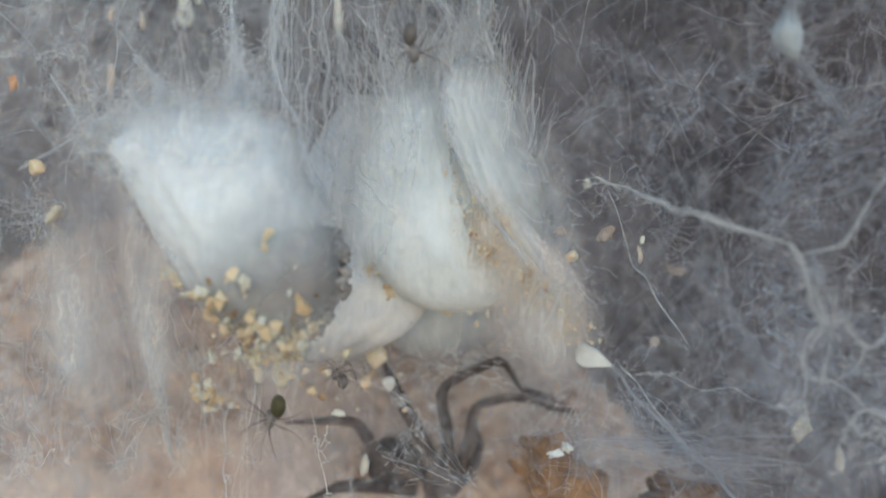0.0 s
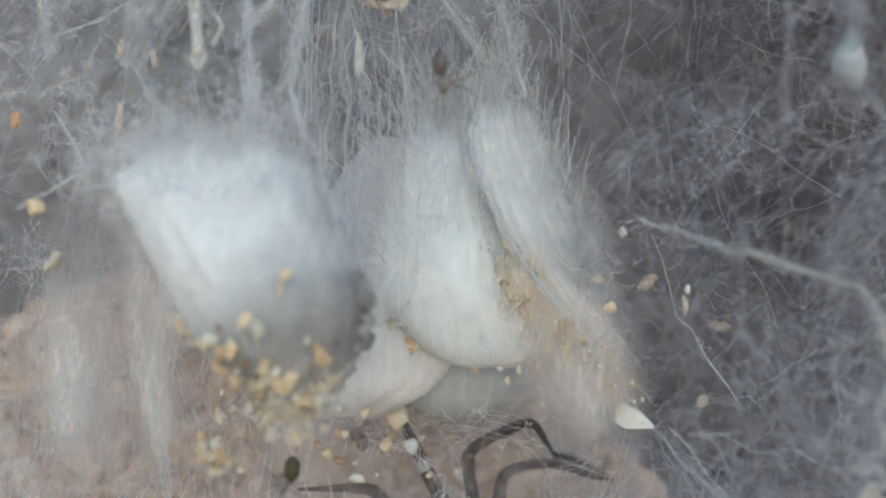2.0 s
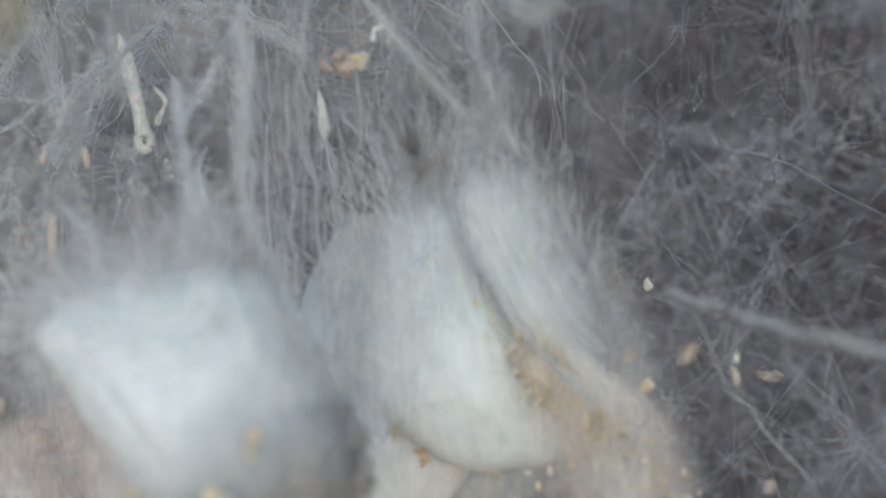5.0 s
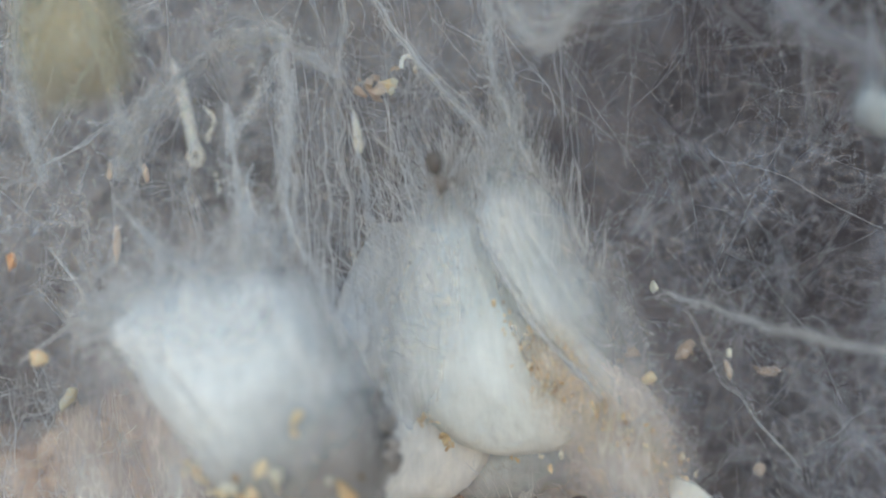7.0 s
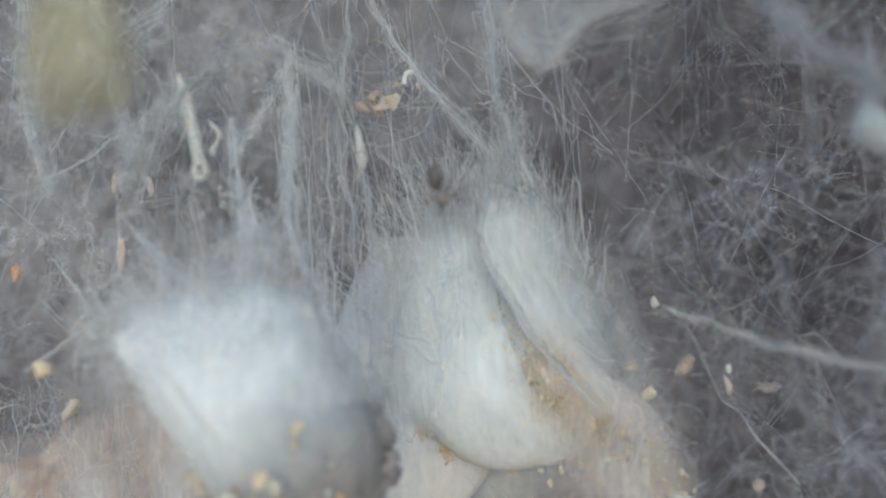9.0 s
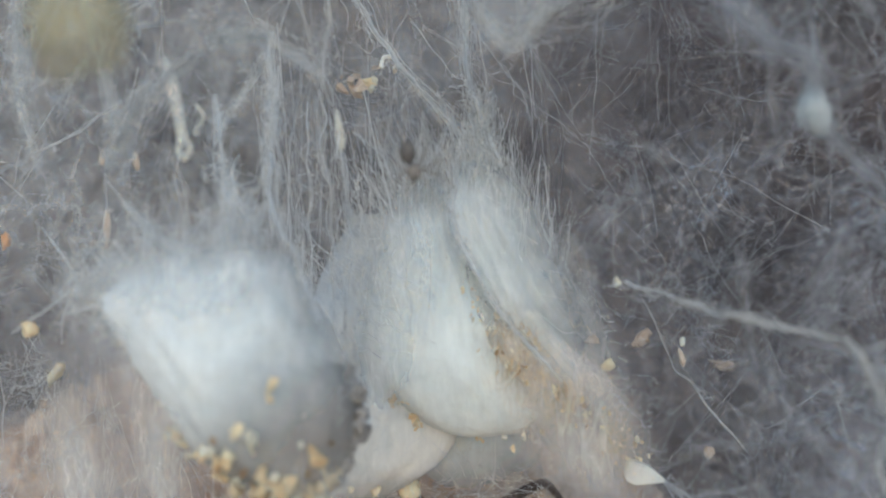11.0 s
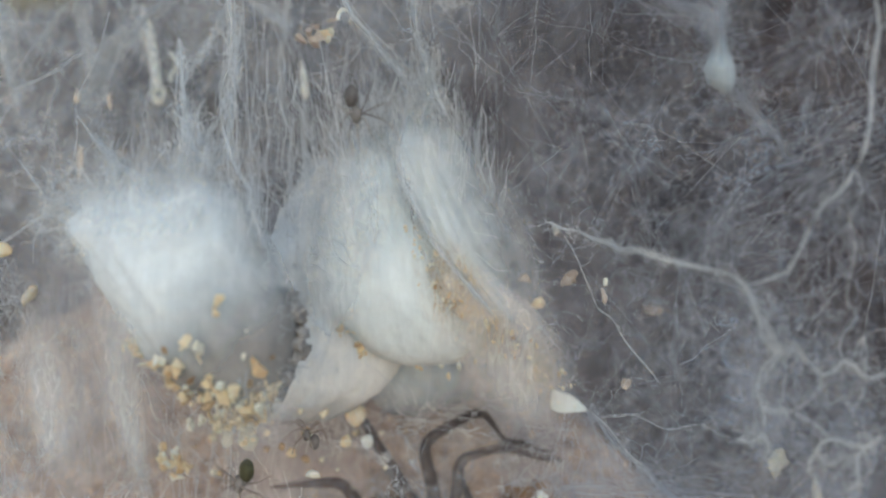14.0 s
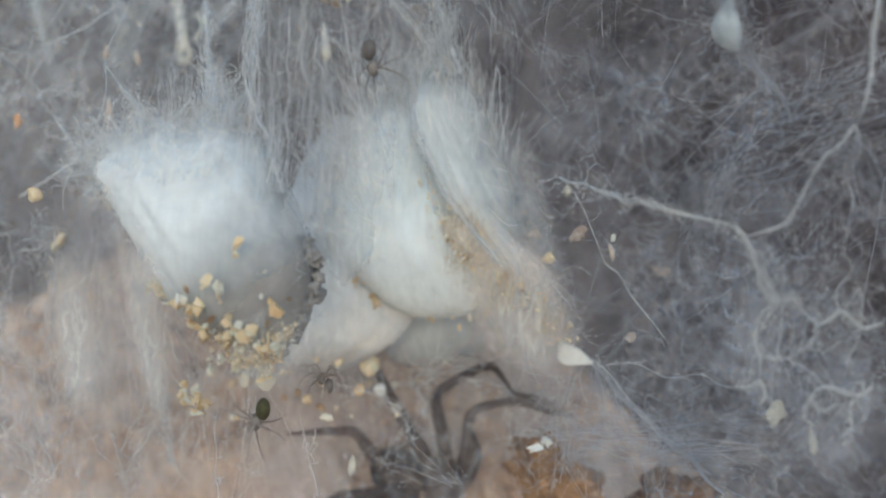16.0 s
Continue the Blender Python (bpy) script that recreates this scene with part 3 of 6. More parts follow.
# added slab, always out of view: keeps skylight off the tops of the sacs
def sky_block_shape(u, v):
    x, y = 12 * u, 5.0 + 4.6 * v
    return (x, y, 6.4 + 0.10 * y + 0.4 * noise.fractal(Vector((x * 0.6, y * 0.6, 5.0)), 1.0, 2.0, 4))


sky_block = tagged(new("ceiling_overhang", rock_sheet("ceiling_overhang", SHADED_ROCK, 1, (60, 40), sky_block_shape)), "unseen rock slab added above the web to block skylight", "rock overhang", kind="structure")


# ---- egg sacs ----
def egg_sac(label, rows, mat, seed, fibres, rough=0.016, fine=0.005, group="egg sacs in the web"):
    sac = tagged(new("egg_sac"), label, "egg sac", group)
    me = loft("sac_body", rows, mat, rough=rough, fine=fine, seed=seed)
    child("sac_body", me, sac)
    rng = rng_of(seed)
    path, rad = fuzz(me, rng, 500, (0.08, 0.3), (0.05, 0, 1.0), 0.02, 0.0005, lambda c, d: c[:, 2] > np.median(c[:, 2]) + 0.1, sway=0.012, spread=0.12)
    tagged(child("surface_fibre", tube_mesh("surface_fibre", path, rad, THREAD_WHITE), sac), kind="stuff")
    for i, (n, length, along, lift, r, keep, tm, sway) in enumerate(fibres):
        path, rad = fuzz(me, rng, n, length, along, lift, r, keep, sway=sway)
        tagged(child("fibre_fluff", tube_mesh("fibre_fluff", path, rad, tm), sac), kind="stuff")
    return sac, me


def row(a, b, depth, y):
    """A row of a bag from its left and right rim, which may lie at two heights."""
    a, b = Vector(a), Vector(b)
    m = (a + b) / 2
    return ((m.x, y, m.z), (b.x - a.x) / 2, depth, (b.z - a.z) / 2)


YA = -0.54
ROWS_A = [
    row((-0.955, -0.540, 0.150), (-0.895, -0.540, 0.155), 0.006, YA),
    row((-1.161, -0.540, 0.116), (-0.702, -0.540, 0.139), 0.030, YA),
    row((-1.335, -0.540, 0.022), (-0.632, -0.540, 0.095), 0.130, YA),
    row((-1.378, -0.540, -0.063), (-0.597, -0.540, 0.021), 0.190, YA),
    row((-1.298, -0.540, -0.193), (-0.543, -0.540, -0.077), 0.240, YA),
    row((-1.218, -0.540, -0.304), (-0.483, -0.540, -0.187), 0.270, YA),
    row((-1.138, -0.540, -0.420), (-0.423, -0.540, -0.313), 0.285, YA),
    row((-1.074, -0.540, -0.516), (-0.381, -0.540, -0.426), 0.285, YA),
    row((-1.006, -0.540, -0.620), (-0.378, -0.540, -0.540), 0.260, YA),
    row((-0.904, -0.540, -0.731), (-0.417, -0.540, -0.674), 0.200, YA),
    row((-0.779, -0.540, -0.821), (-0.471, -0.540, -0.768), 0.130, YA),
    row((-0.670, -0.540, -0.875), (-0.516, -0.540, -0.853), 0.050, YA),
]
top_a = lambda c, d: (c[:, 2] > 0.05) & (d[:, 1] < 0.1)
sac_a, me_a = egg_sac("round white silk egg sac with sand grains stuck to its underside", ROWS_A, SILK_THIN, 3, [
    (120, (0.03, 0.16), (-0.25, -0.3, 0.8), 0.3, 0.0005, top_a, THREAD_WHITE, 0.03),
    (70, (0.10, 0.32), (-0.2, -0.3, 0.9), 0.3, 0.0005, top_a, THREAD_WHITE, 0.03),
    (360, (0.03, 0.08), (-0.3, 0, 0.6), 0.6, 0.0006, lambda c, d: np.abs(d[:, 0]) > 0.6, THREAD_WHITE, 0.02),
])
# the dark brood that shows through the thin lower side of the bag and stands in for its shade
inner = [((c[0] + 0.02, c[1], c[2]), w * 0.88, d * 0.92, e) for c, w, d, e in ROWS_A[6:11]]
child("brood", loft("brood", inner, BROOD_SHADE, 64, 8, 0.01, 0.006, 4), sac_a, label="dark brood inside the thin silk, standing in for shade")
# the drawn-out corner of the bag
rng = rng_of(31)
corner = np.concatenate([bundle(rng, [(-1.145, -0.550, -0.056), (-1.306, -0.550, -0.008), (-1.473, -0.550, 0.005)], 60, 0.030, 0.001, 12)])
corner[:, :, :] += (np.linspace(1, 0, 12)[None, :, None] * rng.normal(0, 0.07, (60, 1, 3)))
tagged(child("fibre_fluff", tube_mesh("fibre_fluff", corner, thin(rng, corner, 0.0016), THREAD_WHITE), sac_a), kind="stuff")

YB = 0.34
ROWS_B = [
    row((-0.159, 0.340, 0.487), (-0.052, 0.340, 0.488), 0.020, YB),
    row((-0.218, 0.340, 0.369), (0.014, 0.340, 0.379), 0.060, YB),
    row((-0.283, 0.340, 0.220), (0.104, 0.340, 0.237), 0.120, YB),
    row((-0.348, 0.340, 0.070), (0.180, 0.340, 0.103), 0.160, YB),
    row((-0.401, 0.340, -0.094), (0.270, 0.340, -0.060), 0.190, YB),
    row((-0.437, 0.340, -0.259), (0.375, 0.340, -0.208), 0.210, YB),
    row((-0.406, 0.340, -0.402), (0.472, 0.340, -0.356), 0.220, YB),
    row((-0.303, 0.340, -0.542), (0.542, 0.340, -0.490), 0.210, YB),
    row((-0.183, 0.340, -0.667), (0.572, 0.340, -0.609), 0.180, YB),
    row((-0.033, 0.340, -0.740), (0.469, 0.340, -0.699), 0.120, YB),
    row((0.096, 0.340, -0.763), (0.335, 0.340, -0.739), 0.045, YB),
]
sac_b, me_b = egg_sac("drop-shaped white silk egg sac hung from fine threads", ROWS_B, SILK_DROP, 5, [
    (420, (0.12, 0.5), (0.0, -0.1, 1.0), 0.22, 0.0007, lambda c, d: c[:, 2] > -0.2, THREAD_WHITE, 0.03),
    (300, (0.15, 0.5), (-0.35, -0.1, 0.8), 0.8, 0.0007, lambda c, d: (d[:, 0] < -0.2) & (c[:, 2] > -0.45), THREAD_WHITE, 0.04),
], rough=0.015)

YC = 0.10
ROWS_C = [
    row((0.082, 0.100, 0.614), (0.133, 0.100, 0.620), 0.004, YC),
    row((0.049, 0.100, 0.501), (0.224, 0.100, 0.525), 0.021, YC),
    row((0.002, 0.100, 0.354), (0.333, 0.100, 0.384), 0.038, YC),
    row((0.011, 0.100, 0.233), (0.401, 0.100, 0.272), 0.050, YC),
    row((0.071, 0.100, 0.092), (0.464, 0.100, 0.151), 0.055, YC),
    row((0.137, 0.100, -0.041), (0.522, 0.100, 0.024), 0.057, YC),
    row((0.215, 0.100, -0.171), (0.583, 0.100, -0.103), 0.057, YC),
    row((0.315, 0.100, -0.289), (0.660, 0.100, -0.216), 0.050, YC),
    row((0.435, 0.100, -0.425), (0.746, 0.100, -0.343), 0.042, YC),
    row((0.573, 0.100, -0.577), (0.826, 0.100, -0.484), 0.034, YC),
    row((0.702, 0.100, -0.746), (0.890, 0.100, -0.653), 0.021, YC),
    row((0.802, 0.100, -0.859), (0.903, 0.100, -0.796), 0.006, YC),
]
sac_c, me_c = egg_sac("long white silk egg sac with dusty lower end", ROWS_C, SILK_FADE, 7, [
    (50, (0.1, 0.3), (-0.3, -0.1, 0.9), 0.15, 0.0006, lambda c, d: c[:, 2] > 0.0, THREAD_WHITE, 0.03),
    (30, (0.05, 0.2), (0.4, -0.1, -0.6), 0.4, 0.0006, lambda c, d: (d[:, 0] > 0.1) & (c[:, 2] < 0.1), THREAD_WHITE, 0.05),
], rough=0.015)

# dust-clotted silk that fills the cleft between the two bags
SEAM = [
    row((0.058, 0.200, 0.082), (0.145, 0.200, 0.088), 0.010, 0.20),
    row((0.076, 0.200, -0.040), (0.227, 0.200, -0.018), 0.050, 0.20),
    row((0.112, 0.200, -0.178), (0.329, 0.200, -0.133), 0.080, 0.20),
    row((0.165, 0.200, -0.308), (0.446, 0.200, -0.248), 0.100, 0.20),
    row((0.230, 0.200, -0.424), (0.577, 0.200, -0.363), 0.110, 0.20),
    row((0.332, 0.200, -0.539), (0.708, 0.200, -0.478), 0.110, 0.20),
    row((0.464, 0.200, -0.654), (0.810, 0.200, -0.593), 0.090, 0.20),
    row((0.609, 0.200, -0.769), (0.883, 0.200, -0.708), 0.070, 0.20),
    row((0.740, 0.200, -0.870), (0.913, 0.200, -0.824), 0.030, 0.20),
]
child("dusty_seam", loft("dusty_seam", SEAM, SILK_DUST, 64, 10, 0.02, 0.012, 13), sac_c, label="ochre dust clotted in silk")
FLANK = [
    row((-0.486, 0.600, 0.330), (-0.297, 0.600, 0.331), 0.03, 0.50),
    row((-0.580, 0.600, 0.158), (-0.218, 0.600, 0.160), 0.10, 0.50),
    row((-0.664, 0.600, -0.031), (-0.186, 0.600, -0.028), 0.15, 0.50),
    row((-0.720, 0.600, -0.220), (-0.184, 0.600, -0.216), 0.18, 0.48),
    row((-0.704, 0.600, -0.378), (-0.215, 0.600, -0.374), 0.16, 0.48),
    row((-0.593, 0.600, -0.503), (-0.246, 0.600, -0.500), 0.06, 0.48),
]
child("flank", loft("flank", FLANK, SILK_LOOSE, 64, 8, 0.03, 0.012, 17), sac_b, label="loose fluffy flank of silk")

YD = 0.48
ROWS_D = [
    row((-0.594, 0.600, -0.298), (-0.404, 0.600, -0.296), 0.050, YD),
    row((-0.631, 0.600, -0.408), (-0.121, 0.600, -0.404), 0.136, YD),
    row((-0.650, 0.600, -0.566), (0.053, 0.600, -0.560), 0.186, YD),
    row((-0.671, 0.600, -0.724), (0.023, 0.600, -0.718), 0.198, YD),
    row((-0.709, 0.600, -0.883), (-0.070, 0.600, -0.876), 0.174, YD),
    row((-0.756, 0.600, -1.010), (-0.243, 0.600, -1.005), 0.112, YD),
    row((-0.717, 0.600, -1.089), (-0.401, 0.600, -1.085), 0.037, YD),
]
sac_d, me_d = egg_sac("cream-white silk egg sac behind the others", ROWS_D, SILK_CREAM, 9, [
    (260, (0.05, 0.25), (-0.2, -0.2, -0.3), 0.5, 0.0008, None, THREAD_WHITE, 0.02),
], rough=0.02, fine=0.008)

YE = 0.78
ROWS_E = [
    row((-0.138, 0.850, -0.698), (0.389, 0.850, -0.693), 0.055, YE),
    row((-0.210, 0.850, -0.814), (0.472, 0.850, -0.807), 0.121, YE),
    row((-0.209, 0.850, -0.930), (0.489, 0.850, -0.923), 0.143, YE),
    row((-0.136, 0.850, -1.045), (0.431, 0.850, -1.039), 0.110, YE),
    row((0.013, 0.850, -1.136), (0.310, 0.850, -1.133), 0.033, YE),
]
sac_e, me_e = egg_sac("silk egg sac in the shade behind, tinted bluish for haze", ROWS_E, SILK_HAZED, 11, [
    (160, (0.05, 0.2), (0.3, -0.2, 0.3), 0.4, 0.0008, None, THREAD_DIM, 0.02),
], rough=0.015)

# ---- sheets and tangles of silk ----
def web(name, label, paths, r, mat, rng):
    return tagged(new(name, tube_mesh(name, paths, thin(rng, paths, r), mat)), label, "spider web", kind="stuff")


def network(rng, n, lo, hi, near=3, fibres=(2, 7), squash=1.0, loose=0.018, sway=0.03, k=9, keep=None, fluff=2, past=0.3):
    """Threads drawn together at knots, with open cells between."""
    lo, hi = np.asarray(lo, float), np.asarray(hi, float)
    p = rng.uniform(lo, hi, (n, 3))
    if keep is not None:
        p = p[keep(p)]
    q = p * np.array([1, 0.8, squash])
    dist = np.linalg.norm(q[:, None] - q[None], axis=2)
    order = np.argsort(dist, axis=1)[:, 1:near + 1]
    pairs = sorted({(min(i, int(j)), max(i, int(j))) for i in range(len(p)) for j in order[i]})
    a, b = [], []
    for i, j in pairs:
        m = int(rng.integers(*fibres))
        a.append(np.repeat(p[i][None], m, 0))
        b.append(np.repeat(p[j][None], m, 0))
    a, b = np.concatenate(a), np.concatenate(b)
    over = (b - a) * rng.uniform(0.0, past, (len(a), 1))
    a = a - over + rng.normal(0, loose, a.shape)
    b = b + over + rng.normal(0, loose, b.shape)
    lines = wander(rng, a, b, k, rng.uniform(0.1, 0.7, len(a)) * sway)
    lines += rng.normal(0, 0.0015, lines.shape)
    # short curls of fluff about the knots
    c = np.repeat(p, fluff, 0) + rng.normal(0, loose, (len(p) * fluff, 3))
    d = rng.normal(0, 1, c.shape)
    d *= rng.uniform(0.04, 0.16, (len(c), 1)) / np.linalg.norm(d, axis=1, keepdims=True)
    return np.concatenate([lines, wander(rng, c, c + d, k, np.full(len(c), 0.022), 3.0)])


def veil(label, corners, mat, bulge=0.1, seed=0, steps=28, name="silk_veil"):
    """A slack sheet of silk over four corners (lower left, lower right, upper right, upper left), cm."""
    a, b, c, d = [Vector(p) for p in corners]
    verts, faces = [], []
    for j in range(steps + 1):
        for i in range(steps + 1):
            u, v = i / steps, j / steps
            p = a * (1 - u) * (1 - v) + b * u * (1 - v) + c * u * v + d * (1 - u) * v
            p.y += bulge * noise.fractal(Vector((p.x * 1.3, p.z * 1.3, seed * 5.5)), 1.0, 2.0, 3)
            verts.append(p * CM)
    w = steps + 1
    faces = [(j * w + i, j * w + i + 1, (j + 1) * w + i + 1, (j + 1) * w + i) for j in range(steps) for i in range(steps)]
    me = mesh_from(name, verts, faces, mat)
    uv = me.uv_layers.new(name="sheet")
    for loop in me.loops:
        j, i = divmod(loop.vertex_index, w)
        uv.data[loop.index].uv = (i / steps, j / steps)
    return tagged(new(name, me), label, "spider web", kind="stuff")


veil("wide grey silk haze before the rock", ((-4.6, 1.9, -2.6), (2.6, 1.9, -2.6), (2.6, 1.7, 3.4), (-4.6, 1.7, 3.4)), VEIL_FAR, 0.3, 1)
veil("pale silk haze over the hanging threads", ((-3.6, 1.6, -0.9), (1.4, 1.6, -0.9), (1.4, 1.5, 2.7), (-3.6, 1.5, 2.7)), VEIL_HANG, 0.25, 2)
veil("hanging silk haze over the sandy stone", ((-4.4, 1.0, -3.4), (2.4, 1.1, -3.4), (2.4, 1.15, 0.6), (-4.4, 1.0, 0.6)), STONE_HAZE, 0.15, 4)
veil("hanging silk streaks before the sandy stone", ((-3.2, 0.2, -2.2), (-0.7, 0.2, -2.2), (-0.9, 0.3, -0.1), (-3.2, 0.3, -0.1)), VEIL_THIN, 0.15, 14)
veil("pale silk sheet low in the web", ((0.55, 0.0, -2.1), (3.0, -0.7, -2.1), (3.0, -0.6, -0.5), (0.45, 0.1, -0.6)), VEIL, 0.15, 5)


def curtain(label, low, lift, mat, steps=40, name="silk_veil"):
    """A sheet that hangs down to a curved rim."""
    rim = spline(low, steps + 1)
    verts = [(rim[i] + np.array(lift) * (j / 12) ** 1.2) * CM for j in range(13) for i in range(steps + 1)]
    w = steps + 1
    faces = [(j * w + i, j * w + i + 1, (j + 1) * w + i + 1, (j + 1) * w + i) for j in range(12) for i in range(steps)]
    return tagged(new(name, mesh_from(name, verts, faces, mat)), label, "spider web", kind="stuff")


curtain("pale silk sheet with a gathered rim", [(-0.037, -0.500, 1.843), (0.068, -0.500, 1.328), (0.124, -0.500, 1.100), (0.197, -0.500, 0.967), (0.269, -0.520, 0.924), (0.343, -0.550, 0.993), (0.494, -0.600, 1.082), (0.674, -0.650, 1.135), (0.827, -0.700, 1.224), (0.951, -0.700, 1.386)], (0.05, 0.25, 1.6), CURTAIN)
curtain("pale silk sheet with a gathered rim", [(0.824, -0.700, 1.378), (0.943, -0.800, 1.127), (1.031, -0.900, 0.931), (1.130, -0.950, 0.801), (1.233, -1.000, 0.744), (1.414, -1.000, 0.648)], (0.4, 0.2, 1.4), CURTAIN_THIN)


veil("fluffy silk flank of the drop-shaped sac", ((-0.762, 0.500, -0.497), (-0.135, 0.400, -0.485), (-0.144, 0.450, 0.200), (-0.650, 0.550, 0.150)), VEIL_WHITE, 0.08, 7)
veil("soft silk edge of the long sac", ((0.376, 0.150, -0.693), (0.978, 0.150, -0.744), (0.511, 0.200, 0.516), (0.049, 0.200, 0.543)), VEIL_SOFT, 0.05, 8)
veil("dusty silk apron between two sacs", ((0.235, 0.100, -0.945), (1.058, 0.100, -0.993), (0.678, 0.050, -0.229), (0.118, 0.050, -0.205)), VEIL_DUST, 0.03, 9)
veil("pale silk haze under the long sac", ((0.234, 0.200, -1.050), (1.075, 0.200, -1.099), (0.750, 0.200, -0.347), (0.229, 0.200, -0.351)), VEIL_DUST, 0.04, 31)
veil("soft silk top of the nearest sac", ((-1.313, -0.860, -0.201), (-0.560, -0.860, -0.148), (-0.680, -0.620, 0.270), (-1.438, -0.620, 0.231)), FLOSS, 0.03, 64)
veil("soft loose silk over the top of the nearest sac", ((-1.206, -0.840, -0.131), (-0.584, -0.840, -0.081), (-0.640, -0.700, 0.216), (-1.212, -0.700, 0.201)), FLOSS, 0.03, 66)
veil("soft silk top of the drop-shaped sac", ((-0.447, 0.060, -0.322), (0.230, 0.060, -0.289), (0.078, 0.160, 0.766), (-0.351, 0.160, 0.707)), FLOSS, 0.04, 10)
veil("soft loose silk on the flank of the drop-shaped sac", ((-0.584, 0.120, -0.584), (-0.137, 0.100, -0.720), (-0.090, 0.140, 0.364), (-0.364, 0.160, 0.307)), FLOSS, 0.04, 68)

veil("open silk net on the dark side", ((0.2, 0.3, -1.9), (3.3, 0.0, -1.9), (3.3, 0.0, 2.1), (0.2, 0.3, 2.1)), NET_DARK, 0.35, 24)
veil("fine silk net about the hanging threads", ((-3.0, 0.7, -0.6), (1.2, 0.7, -0.6), (1.2, 0.6, 2.3), (-3.0, 0.6, 2.3)), NET_FINE, 0.3, 26)
veil("silk haze before the spider", ((-0.740, 0.420, -2.078), (1.277, 0.350, -1.927), (0.996, 0.450, -0.865), (-0.567, 0.450, -0.999)), HAZE, 0.08, 27)
veil("pale hanging band of silk", ((-1.356, 0.100, -1.511), (-1.053, 0.100, -1.507), (-1.370, 0.100, -0.131), (-1.630, 0.100, -0.133)), BAND, 0.05, 28)
veil("pale hanging band of silk", ((-1.985, 0.300, -1.576), (-1.471, 0.300, -1.569), (-1.710, 0.300, -0.193), (-2.101, 0.300, -0.196)), BAND, 0.05, 29)
veil("pale silk haze over the sandy stone", ((-3.4, 0.6, -2.4), (-0.7, 0.6, -2.4), (-0.8, 0.7, -0.1), (-3.4, 0.7, -0.1)), VEIL_THIN, 0.1, 30)
veil("grey silk haze behind the spider", ((-0.242, 0.950, -1.468), (1.099, 0.950, -1.451), (0.890, 0.950, -0.581), (-0.146, 0.950, -0.591)), BAND, 0.05, 32)
veil("fluffy silk about a knot", ((1.160, -0.800, -0.481), (1.615, -0.800, -0.477), (1.675, -0.800, 0.049), (1.221, -0.800, 0.046)), KNOT, 0.08, 33)
veil("fluffy silk about a knot", ((1.312, -0.850, -0.930), (1.762, -0.850, -0.925), (1.686, -0.850, -0.404), (1.350, -0.850, -0.407)), KNOT, 0.08, 34)
veil("fluffy silk about a knot", ((1.604, -0.800, -1.260), (2.082, -0.800, -1.254), (2.028, -0.800, -0.748), (1.619, -0.800, -0.753)), KNOT, 0.08, 35)
veil("fluffy silk low in the web", ((0.935, -0.200, -1.448), (1.589, -0.400, -1.380), (1.382, -0.400, -0.949), (0.904, -0.200, -0.993)), KNOT, 0.08, 36)
veil("pale silk haze high in the web", ((-3.4, 1.5, 0.6), (1.8, 1.5, 0.6), (1.8, 1.4, 3.2), (-3.4, 1.4, 3.2)), HIGH_HAZE, 0.2, 37)

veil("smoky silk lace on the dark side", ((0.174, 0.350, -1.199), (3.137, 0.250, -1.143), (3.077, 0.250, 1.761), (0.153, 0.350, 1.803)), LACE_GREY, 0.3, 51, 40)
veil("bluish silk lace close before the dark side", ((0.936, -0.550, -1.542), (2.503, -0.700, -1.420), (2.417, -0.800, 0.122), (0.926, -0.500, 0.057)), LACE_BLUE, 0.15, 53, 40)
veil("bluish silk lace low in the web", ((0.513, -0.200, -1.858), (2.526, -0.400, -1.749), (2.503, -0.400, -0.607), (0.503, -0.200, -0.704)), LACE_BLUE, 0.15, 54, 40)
veil("pale silk lace among the hanging threads", ((-3.722, 0.350, -0.512), (-0.251, 0.350, -0.482), (-0.087, 0.350, 2.301), (-3.692, 0.350, 2.312)), LACE_PALE, 0.3, 55, 40)
veil("pale silk lace behind the hanging threads", ((-4.164, 0.900, -0.825), (0.223, 0.900, -0.650), (0.200, 0.900, 2.566), (-4.128, 0.900, 2.579)), LACE_PALE, 0.3, 56, 40)
veil("warm silk lace before the sandy stone", ((-3.623, 0.200, -2.377), (-0.284, 0.200, -2.322), (-0.485, 0.300, -0.065), (-3.679, 0.300, -0.147)), LACE_WARM, 0.2, 57, 40)
veil("felted silk at the drawn-out corner of a sac", ((-1.613, -0.450, -0.210), (-0.951, -0.450, -0.205), (-0.981, -0.350, 0.360), (-1.657, -0.350, 0.280)), LACE_FELT, 0.04, 59)
veil("felted silk web drawn up from a sac", ((-0.901, -0.620, -0.129), (-0.443, -0.600, -0.198), (-0.608, -0.400, 0.344), (-0.915, -0.400, 0.317)), LACE_FELT, 0.04, 61)
veil("felted silk about a tie", ((-0.086, 0.120, 0.077), (0.397, 0.120, 0.109), (0.278, 0.150, 0.907), (-0.065, 0.150, 0.849)), LACE_FELT, 0.04, 62)
STREAK = "bright streak of silk hanging before the stone"
veil(STREAK, ((-1.336, 0.000, -1.284), (-1.166, 0.000, -1.281), (-1.291, 0.050, -0.583), (-1.445, 0.050, -0.585)), FLOSS, 0.03, 69)
veil(STREAK, ((-1.671, 0.200, -1.071), (-1.479, 0.200, -1.069), (-1.690, 0.250, -0.222), (-1.869, 0.250, -0.223)), LACE_PALE, 0.04, 70)
veil(STREAK, ((-2.039, 0.100, -1.665), (-1.748, 0.100, -1.661), (-1.856, 0.150, -0.860), (-2.120, 0.150, -0.862)), LACE_PALE, 0.04, 71)
